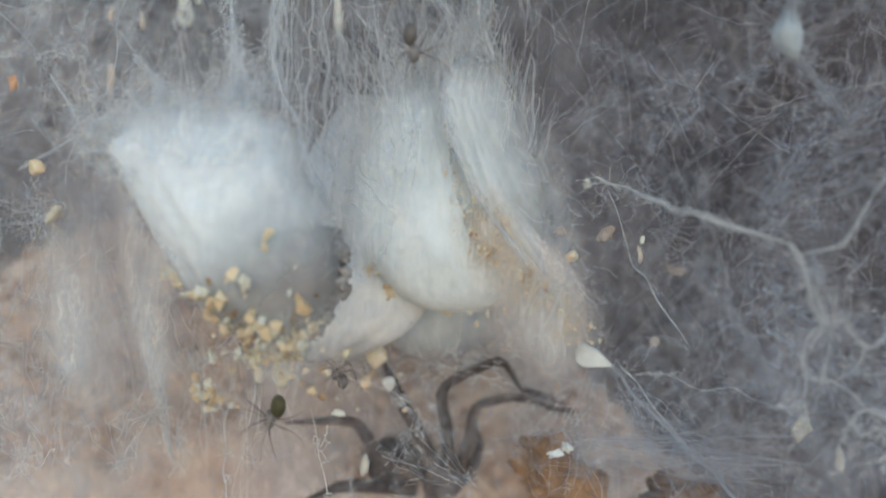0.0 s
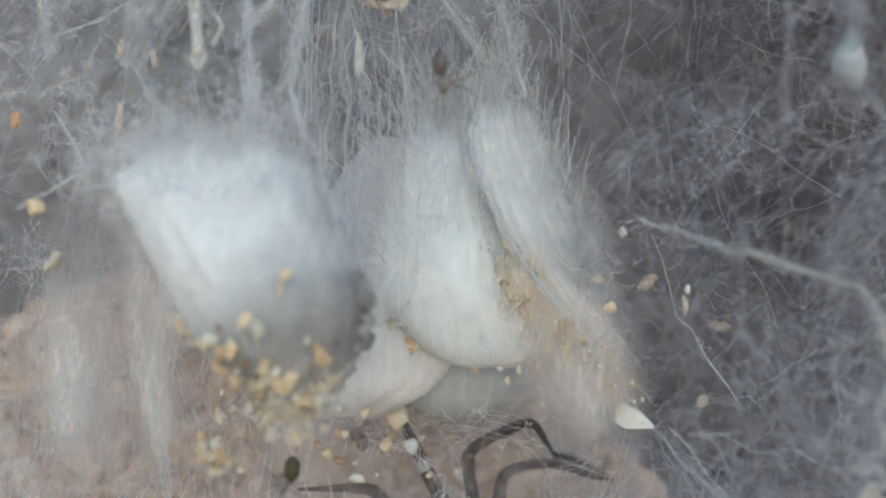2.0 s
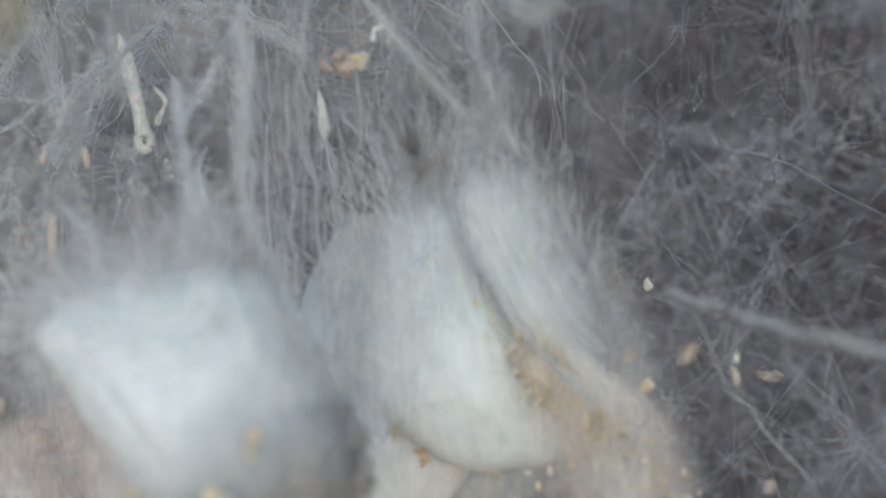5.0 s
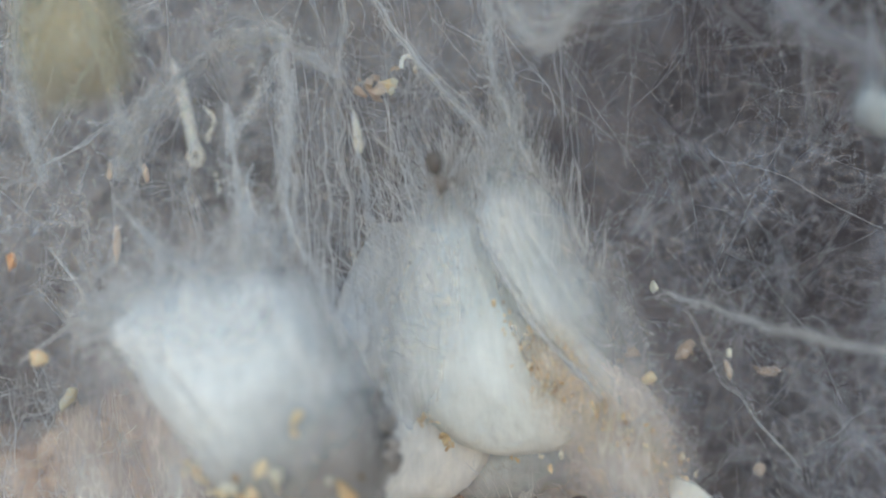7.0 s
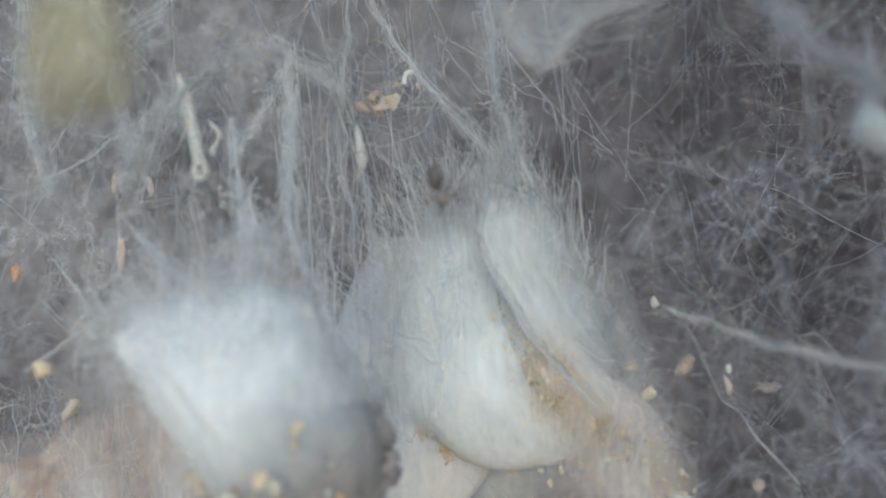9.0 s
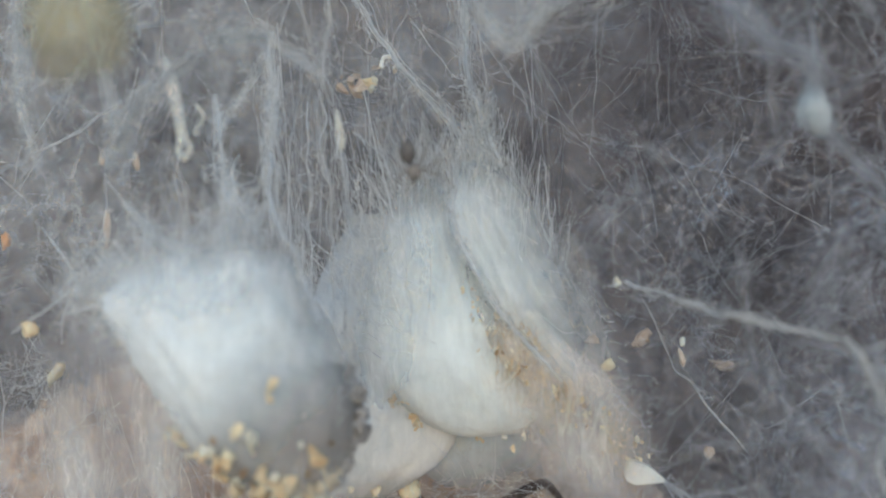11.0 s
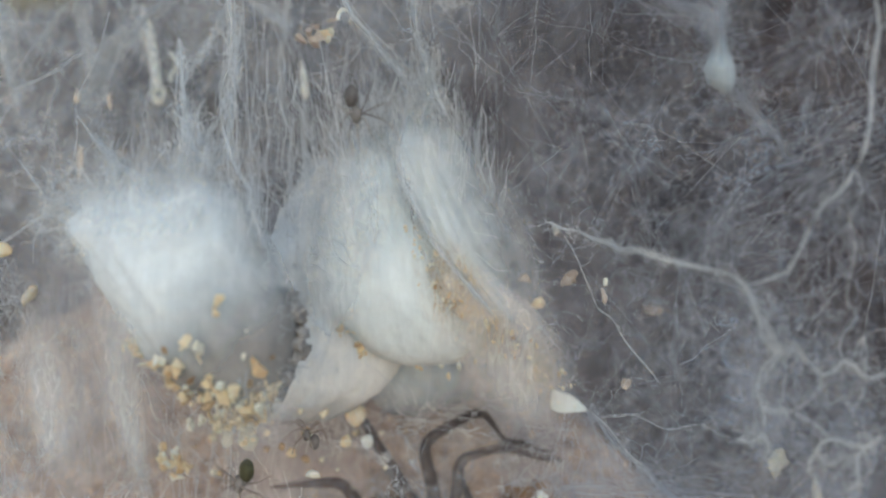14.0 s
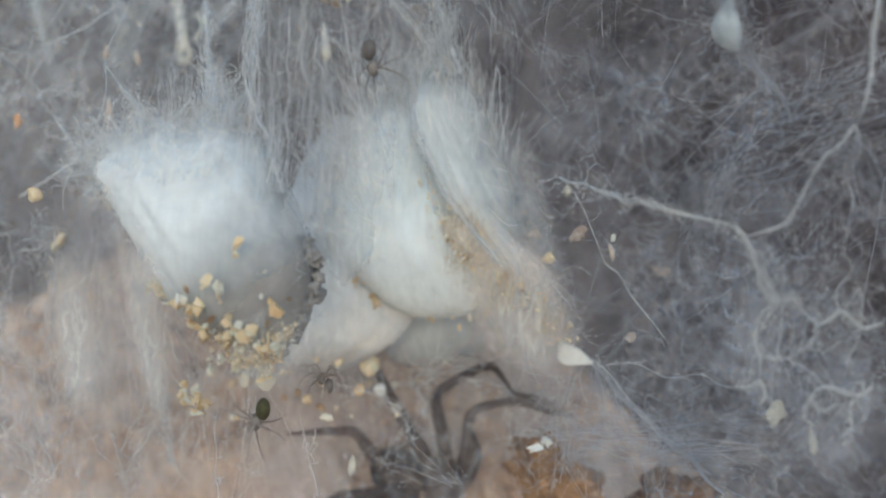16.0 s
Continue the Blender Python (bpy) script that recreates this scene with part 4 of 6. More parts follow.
veil(STREAK, ((-1.345, -0.100, -1.147), (-1.115, -0.100, -1.118), (-1.331, -0.100, -0.175), (-1.520, -0.100, -0.202)), LACE_PALE, 0.03, 90)
veil(STREAK, ((-1.770, 0.000, -1.311), (-1.520, 0.000, -1.282), (-1.629, 0.000, -0.481), (-1.851, 0.000, -0.509)), LACE_FELT, 0.03, 91)
veil("thin silk that nets the grains under a sac", ((-0.847, -0.720, -1.078), (-0.323, -0.720, -1.024), (-0.319, -0.760, -0.569), (-1.032, -0.740, -0.507)), LACE_FELT, 0.03, 92)
veil("white silk floss over the dusty cleft", ((0.376, 0.020, -1.014), (0.965, 0.040, -1.039), (0.674, -0.010, -0.310), (0.231, -0.010, -0.258)), FLOSS, 0.03, 72)
veil("ochre dust stains on the drop-shaped sac", ((0.122, 0.030, -0.681), (0.682, 0.030, -0.732), (0.368, 0.000, -0.036), (0.005, 0.030, -0.010)), LACE_TAN, 0.02, 74)
veil("ochre dust stains under the long sac", ((0.375, 0.000, -0.954), (0.905, 0.020, -0.924), (0.674, -0.020, -0.393), (0.343, -0.020, -0.396)), LACE_TAN, 0.02, 75)
veil("threadbare silk before the spider", ((-0.897, 0.300, -2.286), (1.349, 0.200, -2.206), (1.284, 0.250, -0.872), (-0.863, 0.400, -0.978)), LACE_THREAD, 0.1, 76, 40)
veil("threadbare silk low on the dark side", ((0.625, -0.450, -1.632), (2.466, -0.600, -1.551), (2.385, -0.700, -0.152), (0.624, -0.300, -0.247)), LACE_THREAD, 0.15, 77, 40)
veil("threadbare silk over the hanging threads", ((-2.936, 0.100, -0.372), (-0.453, 0.100, -0.295), (-0.241, 0.150, 1.867), (-2.952, 0.150, 1.872)), LACE_THREAD, 0.2, 78, 40)
veil("torn silk floss at the drawn-out corner of a sac", ((-1.510, -0.680, -0.301), (-1.038, -0.720, -0.224), (-1.082, -0.660, 0.181), (-1.579, -0.580, 0.136)), FLOSS, 0.03, 79)
veil("torn silk floss along the edge of a sac", ((-1.204, -0.660, -0.661), (-0.865, -0.740, -0.694), (-1.110, -0.720, -0.107), (-1.406, -0.640, -0.132)), LACE_FELT, 0.03, 80)
veil("torn silk floss above a sac", ((-0.913, -0.740, -0.012), (-0.701, -0.740, -0.010), (-0.825, -0.400, 0.508), (-0.953, -0.400, 0.507)), LACE_FELT, 0.03, 82)
veil("broad smoky band of silk across the dark side", ((1.024, -0.700, -0.153), (1.416, -0.700, -0.159), (2.038, -0.700, 0.573), (1.560, -0.700, 0.582)), LACE_BLUE, 0.1, 83)
veil("broad smoky band of silk across the dark side", ((0.343, 0.300, 0.096), (1.310, 0.300, -0.197), (1.741, 0.300, 0.686), (0.634, 0.300, 0.844)), LACE_BLUE, 0.1, 84)
rng = rng_of(101)
web("web_tangle", "loose grey tangle of silk threads far behind the sacs", network(rng, 230, (-3.4, 1.3, -2.0), (3.2, 2.2, 2.2), 3, (3, 8), 0.8, 0.03, 0.06, 9, lambda p: (p[:, 0] < 0.6) | (rng.random(len(p)) < 0.6)), 0.0010, THREAD_DIM, rng)
web("web_tangle", "fine silk tangle between the egg sacs", network(rng, 420, (-2.7, 0.4, -1.7), (2.6, 1.1, 1.7), 3, (1, 5), 0.8, 0.03, 0.035, 9, lambda p: ~(((p[:, 0] < -0.3) & (p[:, 2] > 0.1)) | (p[:, 0] > 0.35)) | (rng.random(len(p)) < 0.4), 1, 0.08), 0.0005, THREAD_DIM, rng)
web("web_threads", "upright silk threads from which the sacs hang", network(rng, 130, (-2.5, 0.0, -0.1), (0.5, 0.9, 1.7), 3, (1, 4), 0.5, 0.015, 0.015, fluff=1, past=0.1), 0.0006, THREAD_WHITE, rng)
web("web_fluff", "cottony silk fluff low in the web", network(rng, 130, (-2.4, -0.1, -1.7), (-0.6, 0.6, -0.2), 3, (1, 4), 0.35, 0.03, 0.05), 0.0008, THREAD_WHITE, rng)
web("web_fluff", "cottony silk fluff about the spider", network(rng, 28, (-0.6, 0.0, -1.6), (0.9, 0.5, -0.95), 3, (1, 4), 1.0, 0.02, 0.04), 0.0008, THREAD_WHITE, rng)
web("web_tangle", "crossing silk threads at the dark side of the web", network(rng, 330, (0.5, -0.4, -1.6), (2.6, 0.6, 1.7), 3, (1, 4), 1.0, 0.016, 0.03, 9, None, 1, 0.06), 0.0004, THREAD_DIM, rng)
web("web_tangle", "pale silk tangle close before the dark side", network(rng, 150, (1.0, -1.1, -1.6), (2.4, -0.5, 0.2), 3, (1, 4), 0.8, 0.012, 0.014, fluff=0, past=0.05), 0.0004, THREAD_DIM, rng)
web("web_threads", "long straight silk threads across the web", tangle(rng, 50, (-2.6, -0.2, -1.4), (2.4, 1.0, 1.6), (0.5, 1.3), (0.1, 0, 1.2), 0.6, 16, 0.05), 0.0007, THREAD_WHITE, rng)

web("web_threads", "crisp upright silk threads beside the drop-shaped sac", tangle(rng, 64, (-0.95, 0.1, -0.2), (-0.25, 0.5, 1.0), (0.3, 1.4), (0.05, 0, 4.0), 0.6, 22, 0.02), 0.0008, THREAD_WHITE, rng)
web("web_threads", "crisp silk threads about a tie", tangle(rng, 30, (-0.15, 0.05, 0.2), (0.5, 0.4, 1.1), (0.2, 0.8), (-0.8, 0, 1.6), 0.5, 16, 0.03), 0.0009, THREAD_WHITE, rng)
web("web_threads", "crisp silk threads across the dark side", tangle(rng, 110, (0.6, -0.4, -1.2), (2.3, 0.5, 1.4), (0.2, 0.9), (0.5, 0, 0.8), 0.9, 18, 0.012), 0.0004, THREAD_WHITE, rng)
web("web_threads", "short bright curls of silk in the dark", tangle(rng, 50, (0.4, -0.35, -1.5), (2.4, 0.45, 1.4), (0.05, 0.25), None, 1.0, 10, 0.02), 0.0005, THREAD_WHITE, rng)
web("web_threads", "long crossing silk threads in the dark", tangle(rng, 110, (0.5, -0.3, -1.5), (2.4, 0.5, 1.3), (0.3, 1.1), (0.5, 0, 0.4), 0.8, 14, 0.012), 0.0004, THREAD_DIM, rng)
web("web_threads", "fine bright fibres over the sacs", tangle(rng, 25, (-0.4, 0.0, 0.3), (0.5, 0.3, 1.2), (0.1, 0.5), (0.2, 0, 0.8), 0.8, 14, 0.05), 0.0006, THREAD_WHITE, rng)

# ---- single strands ----
def strand(label, points, n, wide, r=0.0013, mat=None, fray=0.0, seed=0, k=26, core=0.6):
    g = rng_of(500 + seed)
    thing = tagged(new("silk_strand"), label, "silk strand", "silk strands of the web")
    bent = [np.array(points[0], float)]
    for a, b in zip(points[:-1], points[1:]):
        a, b = np.array(a, float), np.array(b, float)
        m = max(1, int(np.linalg.norm(b - a) / 0.09))
        bent += [a + (b - a) * (i / m) + (g.normal(0, 0.012, 3) if i < m else 0) for i in range(1, m + 1)]
    points = bent
    k = max(k, 2 * len(points))
    line = spline(points, 60)
    line[1:-1] += g.normal(0, wide * 0.05, (58, 3))
    rad = 0.4 * core * wide * (0.30 + 0.22 * np.sin(np.linspace(0, 9, 60) + seed) + 0.12 * np.sin(np.linspace(0, 31, 60))) * np.sin(np.linspace(0.02, np.pi - 0.02, 60)) ** 0.5
    child("core", tube_mesh("core", line[None], np.maximum(rad, 0.0012)[None], STRAND_CORE, 6), thing)
    band = max(wide * (1.3 if mat is THREAD_DIM else 2.1), 0.007) * (0.7 + 0.3 * np.sin(np.linspace(0, 7, 60) + seed * 1.7) + 0.2 * np.sin(np.linspace(0, 23, 60) + seed))
    side = np.gradient(line, axis=0)[:, (2, 1, 0)] * np.array([-1.0, 0, 1.0])
    side /= np.linalg.norm(side, axis=1, keepdims=True) + 1e-9
    rims = [line + side * band[:, None] * s for s in (-1, 0, 1)]
    me = mesh_from("membrane", [Vector(p) * CM for r in rims for p in r], [(j * 60 + i, j * 60 + i + 1, j * 60 + i + 61, j * 60 + i + 60) for j in range(2) for i in range(59)], RIBBON_GREY if mat is THREAD_DIM else RIBBON)
    uv = me.uv_layers.new(name="sheet")
    for loop in me.loops:
        j, i = divmod(loop.vertex_index, 60)
        uv.data[loop.index].uv = (i / 59, j / 2)
    child("membrane", me, thing, label="thin silk membrane along the strand")
    wide *= 0.5
    n = max(4, int(n * 0.55))
    paths = bundle(g, points, n, wide, r, k, fray)
    m = n * 2
    i = g.integers(0, 59, m)
    c = line[i] + g.normal(0, wide * 0.8, (m, 3))
    d = (line[np.minimum(i + 6, 59)] - line[np.maximum(i - 6, 0)]) * g.normal(0, 0.5, (m, 1)) + g.normal(0, 0.045, (m, 3))
    side = wander(g, c, c + d, k, np.full(m, 0.014), 3.0)
    paths = np.concatenate([paths, side])
    tagged(child("fibre_fluff", tube_mesh("fibre_fluff", paths, thin(g, paths, r), mat or THREAD_WHITE), thing), kind="stuff")
    return thing


def fan(label, a, b, c, d, n, seed):
    """Threads from the line a-b to the line c-d."""
    g = rng_of(seed)
    u, w = g.random((n, 1)), g.random((n, 1))
    u = 0.3 * u + 0.7 * w
    p = np.array(a) * (1 - u) + np.array(b) * u
    q = np.array(c) * (1 - w) + np.array(d) * w
    p, q = p + g.normal(0, 0.03, p.shape), q + g.normal(0, 0.06, q.shape)
    cut = g.uniform(0.0, 0.5, (n, 2)) ** 1.3
    p, q = p + (q - p) * cut[:, :1], q - (q - p) * cut[:, 1:]
    return web("silk_fan", label, wander(g, p, q, 16, g.uniform(0.01, 0.06, n)), 0.0006, THREAD_DIM, g)


PALE = "pale strand of gathered silk fibres in the web"
strand("thick white strand of silk ending in a knot", [(0.712, -0.300, -0.019), (0.864, -0.600, -0.092), (0.986, -0.850, -0.134), (1.156, -0.900, -0.186), (1.320, -0.950, -0.223)], 50, 0.011, 0.0007, seed=1, core=2.3)
strand(PALE, [(1.195, -0.950, -0.194), (1.336, -0.950, -0.226), (1.401, -0.950, -0.271), (1.450, -0.950, -0.388), (1.472, -0.950, -0.475), (1.522, -0.950, -0.529), (1.469, -0.950, -0.584), (1.448, -0.950, -0.671), (1.474, -0.950, -0.747), (1.471, -0.950, -0.834)], 44, 0.009, 0.0006, seed=2, core=1.2)
strand(PALE, [(1.358, -0.950, -0.237), (1.434, -0.950, -0.345), (1.494, -0.950, -0.453), (1.537, -0.950, -0.523)], 30, 0.01, 0.0006, seed=130, core=0.8)
strand(PALE, [(1.522, -0.950, -0.529), (1.594, -0.950, -0.518), (1.646, -0.950, -0.572), (1.702, -0.950, -0.613), (1.750, -0.950, -0.583), (1.793, -0.950, -0.561), (1.869, -0.950, -0.621), (1.940, -0.950, -0.603)], 44, 0.008, 0.0006, seed=4, core=1.3)
strand(PALE, [(1.448, -0.950, -0.671), (1.495, -0.950, -0.595), (1.533, -0.950, -0.544), (1.515, -0.950, -0.475)], 24, 0.006, 0.0006, seed=6, core=1.2)
strand(PALE, [(1.554, -0.950, -0.388), (1.559, -0.950, -0.562), (1.543, -0.950, -0.714), (1.523, -0.950, -0.845)], 10, 0.003, 0.0006, seed=131, core=1.0)
strand(PALE, [(1.702, -0.950, -0.613), (1.664, -0.950, -0.692), (1.578, -0.950, -0.753), (1.474, -0.950, -0.747)], 14, 0.004, 0.0006, seed=132, core=0.8)
strand(PALE, [(1.804, -0.950, -0.561), (1.852, -0.950, -0.473), (1.858, -0.950, -0.647), (1.812, -0.950, -0.767)], 10, 0.003, 0.0006, seed=133, core=0.8)
strand(PALE, [(1.395, -0.900, -0.874), (1.439, -0.900, -0.882), (1.487, -0.900, -0.860), (1.514, -0.900, -0.911), (1.492, -0.900, -0.948)], 30, 0.007, 0.0006, seed=7, core=1.2)
strand(PALE, [(1.663, -0.900, -0.978), (1.707, -0.900, -0.898), (1.750, -0.900, -0.872), (1.816, -0.900, -0.885), (1.886, -0.900, -0.902), (1.939, -0.900, -0.866)], 40, 0.008, 0.0006, seed=134, core=1.2)
strand(PALE, [(1.886, -0.900, -0.902), (1.850, -0.900, -0.953), (1.861, -0.900, -1.030), (1.818, -0.900, -1.075)], 30, 0.007, 0.0006, seed=140, core=1.0)
strand(PALE, [(1.717, -0.900, -0.876), (1.702, -0.900, -0.921), (1.742, -0.900, -0.969), (1.812, -0.900, -0.933)], 24, 0.007, 0.0006, seed=135, core=1.0)
strand(PALE, [(1.750, -0.900, -0.872), (1.684, -0.900, -0.810), (1.596, -0.900, -0.762)], 10, 0.004, 0.0006, seed=136, core=0.8)
strand(PALE, [(0.890, -0.300, -0.869), (0.980, -0.300, -0.945), (1.057, -0.300, -1.048), (1.147, -0.300, -1.137), (1.224, -0.300, -1.240)], 12, 0.005, 0.0005, seed=137, core=0.5)
strand(PALE, [(0.910, -0.500, -0.869), (1.057, -0.500, -0.856), (1.203, -0.500, -0.916), (1.349, -0.500, -0.896), (1.520, -0.500, -0.959)], 8, 0.003, 0.0005, seed=138, core=0.4)
strand(PALE, [(1.408, -0.950, -0.271), (1.510, -1.000, -0.231), (1.560, -1.000, -0.190), (1.630, -1.000, -0.040), (1.690, -1.000, 0.060), (1.730, -1.000, 0.080), (1.804, -1.000, 0.190), (1.853, -1.000, 0.429), (1.863, -1.000, 0.835)], 30, 0.005, 0.0006, seed=3, core=1.2)
strand(PALE, [(1.804, -1.000, 0.160), (1.803, -0.950, -0.220), (1.799, -0.900, -0.578)], 6, 0.003, 0.0007, seed=5)
strand(PALE, [(0.940, 0.280, -0.968), (1.118, -0.050, -1.131), (1.282, -0.300, -1.270), (1.490, -0.400, -1.458)], 40, 0.014, 0.0009, THREAD_DIM, seed=8)
strand(PALE, [(1.368, -0.700, 0.959), (1.374, -0.700, 0.820), (1.362, -0.700, 0.681), (1.402, -0.700, 0.530), (1.460, -0.700, 0.472), (1.524, -0.700, 0.402), (1.602, -0.700, 0.321), (1.638, -0.700, 0.240)], 60, 0.022, 0.0007, THREAD_DIM, seed=9)
fan("broad fan of fine silk threads", (1.581, -0.800, 0.276), (1.212, -0.850, -0.204), (2.185, -0.700, 0.683), (2.194, -0.700, 0.219), 55, 41)
fan("broad fan of fine silk threads", (1.491, -0.800, 0.207), (1.366, -0.850, 0.045), (1.157, -0.800, -0.298), (1.363, -0.800, -0.342), 40, 42)
strand(PALE, [(-1.479, 0.200, -0.599), (-1.450, 0.200, -0.775), (-1.391, 0.200, -0.980), (-1.317, 0.200, -1.273), (-1.228, 0.200, -1.596)], 30, 0.030, 0.0010, seed=11, core=1.1)
strand(PALE, [(-0.498, -0.750, -0.126), (-0.585, -0.600, 0.043), (-0.673, -0.450, 0.200), (-0.761, -0.350, 0.413), (-0.747, -0.300, 0.678), (-0.733, -0.250, 1.079)], 24, 0.022, 0.0008, seed=12, fray=0.1, core=2.2)
strand(PALE, [(-0.757, -0.750, -0.011), (-0.843, -0.550, 0.118), (-0.902, -0.400, 0.279), (-0.948, -0.300, 0.522), (-0.998, -0.200, 0.828)], 24, 0.022, 0.0008, seed=13, fray=0.1, core=2.2)
strand(PALE, [(-1.012, -0.500, 0.082), (-1.171, -0.400, 0.188), (-1.297, -0.300, 0.287), (-1.401, -0.200, 0.362)], 33, 0.020, 0.0010, seed=14)
strand(PALE, [(-1.175, -0.500, 0.069), (-1.218, -0.450, 0.197), (-1.243, -0.400, 0.277)], 18, 0.016, 0.0010, seed=15)
strand(PALE, [(-1.313, -0.500, 0.043), (-1.428, -0.400, 0.123), (-1.548, -0.300, 0.181)], 18, 0.016, 0.0010, seed=16)
strand("bright strand of twisted silk tied to a sac", [(-0.506, 0.250, 1.566), (-0.338, 0.200, 1.184), (-0.099, 0.180, 0.863), (0.067, 0.180, 0.640), (0.150, 0.200, 0.525), (0.105, 0.250, 0.352)], 34, 0.026, 0.0010, seed=17, core=2.2)
LACY = "lacy strand of torn silk above the sacs"
FINE = "fine bright silk thread hanging beside the sacs"
strand(FINE, [(-0.787, 0.000, 0.734), (-0.775, 0.000, 0.457), (-0.741, -0.100, 0.173)], 10, 0.005, 0.0011, seed=50)
strand(FINE, [(-0.645, 0.100, 0.837), (-0.658, 0.100, 0.272), (-0.636, 0.100, -0.154)], 10, 0.005, 0.0011, seed=51)
strand(FINE, [(-0.583, 0.100, 0.837), (-0.567, 0.100, 0.357), (-0.543, 0.100, 0.159), (-0.551, 0.100, -0.154)], 12, 0.006, 0.0011, seed=52)
strand(FINE, [(-0.500, 0.100, 0.696), (-0.467, 0.100, 0.301), (-0.488, 0.100, -0.096)], 12, 0.006, 0.0011, seed=53)
strand(FINE, [(-0.422, 0.100, 0.499), (-0.387, 0.100, 0.160), (-0.414, 0.100, -0.210)], 10, 0.006, 0.0011, seed=54)
strand(FINE, [(-0.692, 0.000, 0.513), (-0.668, 0.000, 0.152), (-0.634, 0.000, -0.098)], 10, 0.005, 0.0011, seed=55)
strand(FINE, [(-0.540, 0.100, 0.074), (-0.497, 0.100, -0.097), (-0.510, 0.100, -0.267)], 14, 0.012, 0.0010, seed=56)
strand(FINE, [(-0.982, -0.450, 0.304), (-0.946, -0.500, 0.207), (-0.892, -0.650, 0.063)], 16, 0.012, 0.0010, seed=57)
strand(FINE, [(-0.982, -0.450, 0.299), (-1.022, -0.500, 0.214), (-0.994, -0.650, 0.087)], 16, 0.012, 0.0010, seed=58)
strand(FINE, [(-1.215, -0.450, 0.247), (-1.190, -0.500, 0.156), (-1.144, -0.650, 0.038)], 16, 0.012, 0.0010, seed=59)
strand(FINE, [(-0.833, -0.400, 0.393), (-0.812, -0.450, 0.275), (-0.818, -0.550, 0.142)], 16, 0.012, 0.0010, seed=60)
strand(FINE, [(-1.452, -0.600, 0.001), (-1.414, -0.500, 0.092), (-1.325, -0.500, 0.118), (-1.189, -0.600, 0.113)], 16, 0.012, 0.0010, seed=61)
strand(FINE, [(-1.250, -0.600, -0.095), (-1.373, -0.600, -0.015), (-1.466, -0.600, 0.001)], 22, 0.014, 0.0008, seed=80)
strand(FINE, [(-1.238, -0.600, -0.063), (-1.348, -0.600, 0.039), (-1.442, -0.600, 0.067)], 22, 0.014, 0.0008, seed=81)
strand(FINE, [(-1.213, -0.600, -0.034), (-1.299, -0.600, 0.083), (-1.348, -0.600, 0.141)], 22, 0.014, 0.0008, seed=82)
strand(FINE, [(-1.275, -0.600, -0.119), (-1.385, -0.600, -0.064), (-1.491, -0.600, -0.079)], 22, 0.014, 0.0008, seed=83)
strand(FINE, [(-1.189, -0.600, -0.009), (-1.238, -0.600, 0.100), (-1.304, -0.600, 0.204)], 22, 0.014, 0.0008, seed=84)
strand(FINE, [(-1.299, -0.600, -0.132), (-1.349, -0.600, -0.120), (-1.403, -0.600, -0.137)], 22, 0.014, 0.0008, seed=85)
# extra white strand imitating the light along the long sac's left edge
strand("bright strand added as the lit edge of the long sac", [(0.044, -0.010, 0.464), (0.009, -0.010, 0.325), (0.026, -0.010, 0.200), (0.089, -0.010, 0.061), (0.159, -0.010, -0.070), (0.244, -0.010, -0.198), (0.357, -0.010, -0.329), (0.470, -0.010, -0.459)], 30, 0.026, 0.0006, seed=100, core=2.8)
strand(LACY, [(-1.402, -0.400, 0.455), (-1.325, -0.400, 0.358), (-1.210, -0.400, 0.232), (-1.043, -0.400, 0.113)], 16, 0.013, 0.0007, seed=110, core=1.8)
strand(LACY, [(-1.210, -0.420, 0.237), (-1.231, -0.420, 0.187), (-1.236, -0.420, 0.098)], 16, 0.013, 0.0007, seed=111, core=1.8)
strand(LACY, [(-0.942, -0.350, 0.592), (-0.924, -0.350, 0.438), (-0.898, -0.350, 0.309), (-0.882, -0.350, 0.130)], 16, 0.013, 0.0007, seed=112, core=1.8)
strand(LACY, [(-0.716, -0.300, 0.885), (-0.739, -0.300, 0.678), (-0.799, -0.300, 0.419)], 16, 0.013, 0.0007, seed=113, core=1.8)
strand(LACY, [(-0.712, -0.350, 0.797), (-0.704, -0.350, 0.567), (-0.693, -0.350, 0.259)], 16, 0.013, 0.0007, seed=114, core=1.8)
strand(LACY, [(-1.589, 0.300, 0.890), (-1.768, 0.300, 0.771), (-2.008, 0.300, 0.667)], 16, 0.010, 0.0007, seed=115, core=0.8)
strand(LACY, [(-2.035, 0.200, 0.969), (-2.009, 0.200, 0.825), (-1.977, 0.200, 0.665)], 16, 0.010, 0.0007, seed=116, core=0.8)
strand(LACY, [(-1.469, -0.300, 0.051), (-1.614, -0.300, -0.008), (-1.720, -0.300, -0.082), (-1.853, -0.300, -0.167)], 16, 0.010, 0.0007, seed=117, core=0.8)
strand(LACY, [(-1.545, -0.400, 0.015), (-1.480, -0.400, 0.077), (-1.501, -0.400, 0.136), (-1.403, -0.400, 0.220)], 16, 0.010, 0.0007, seed=118, core=0.8)
strand(LACY, [(-1.103, -0.450, 0.160), (-0.951, -0.450, 0.219), (-0.896, -0.450, 0.304)], 16, 0.013, 0.0007, seed=119, core=1.8)
strand(LACY, [(-0.779, -0.380, 0.409), (-0.830, -0.380, 0.345), (-0.874, -0.380, 0.225)], 16, 0.013, 0.0007, seed=120, core=1.8)
strand(LACY, [(-1.888, 0.100, 0.294), (-1.788, 0.100, 0.152), (-1.716, 0.100, 0.024)], 16, 0.010, 0.0007, seed=121, core=0.8)
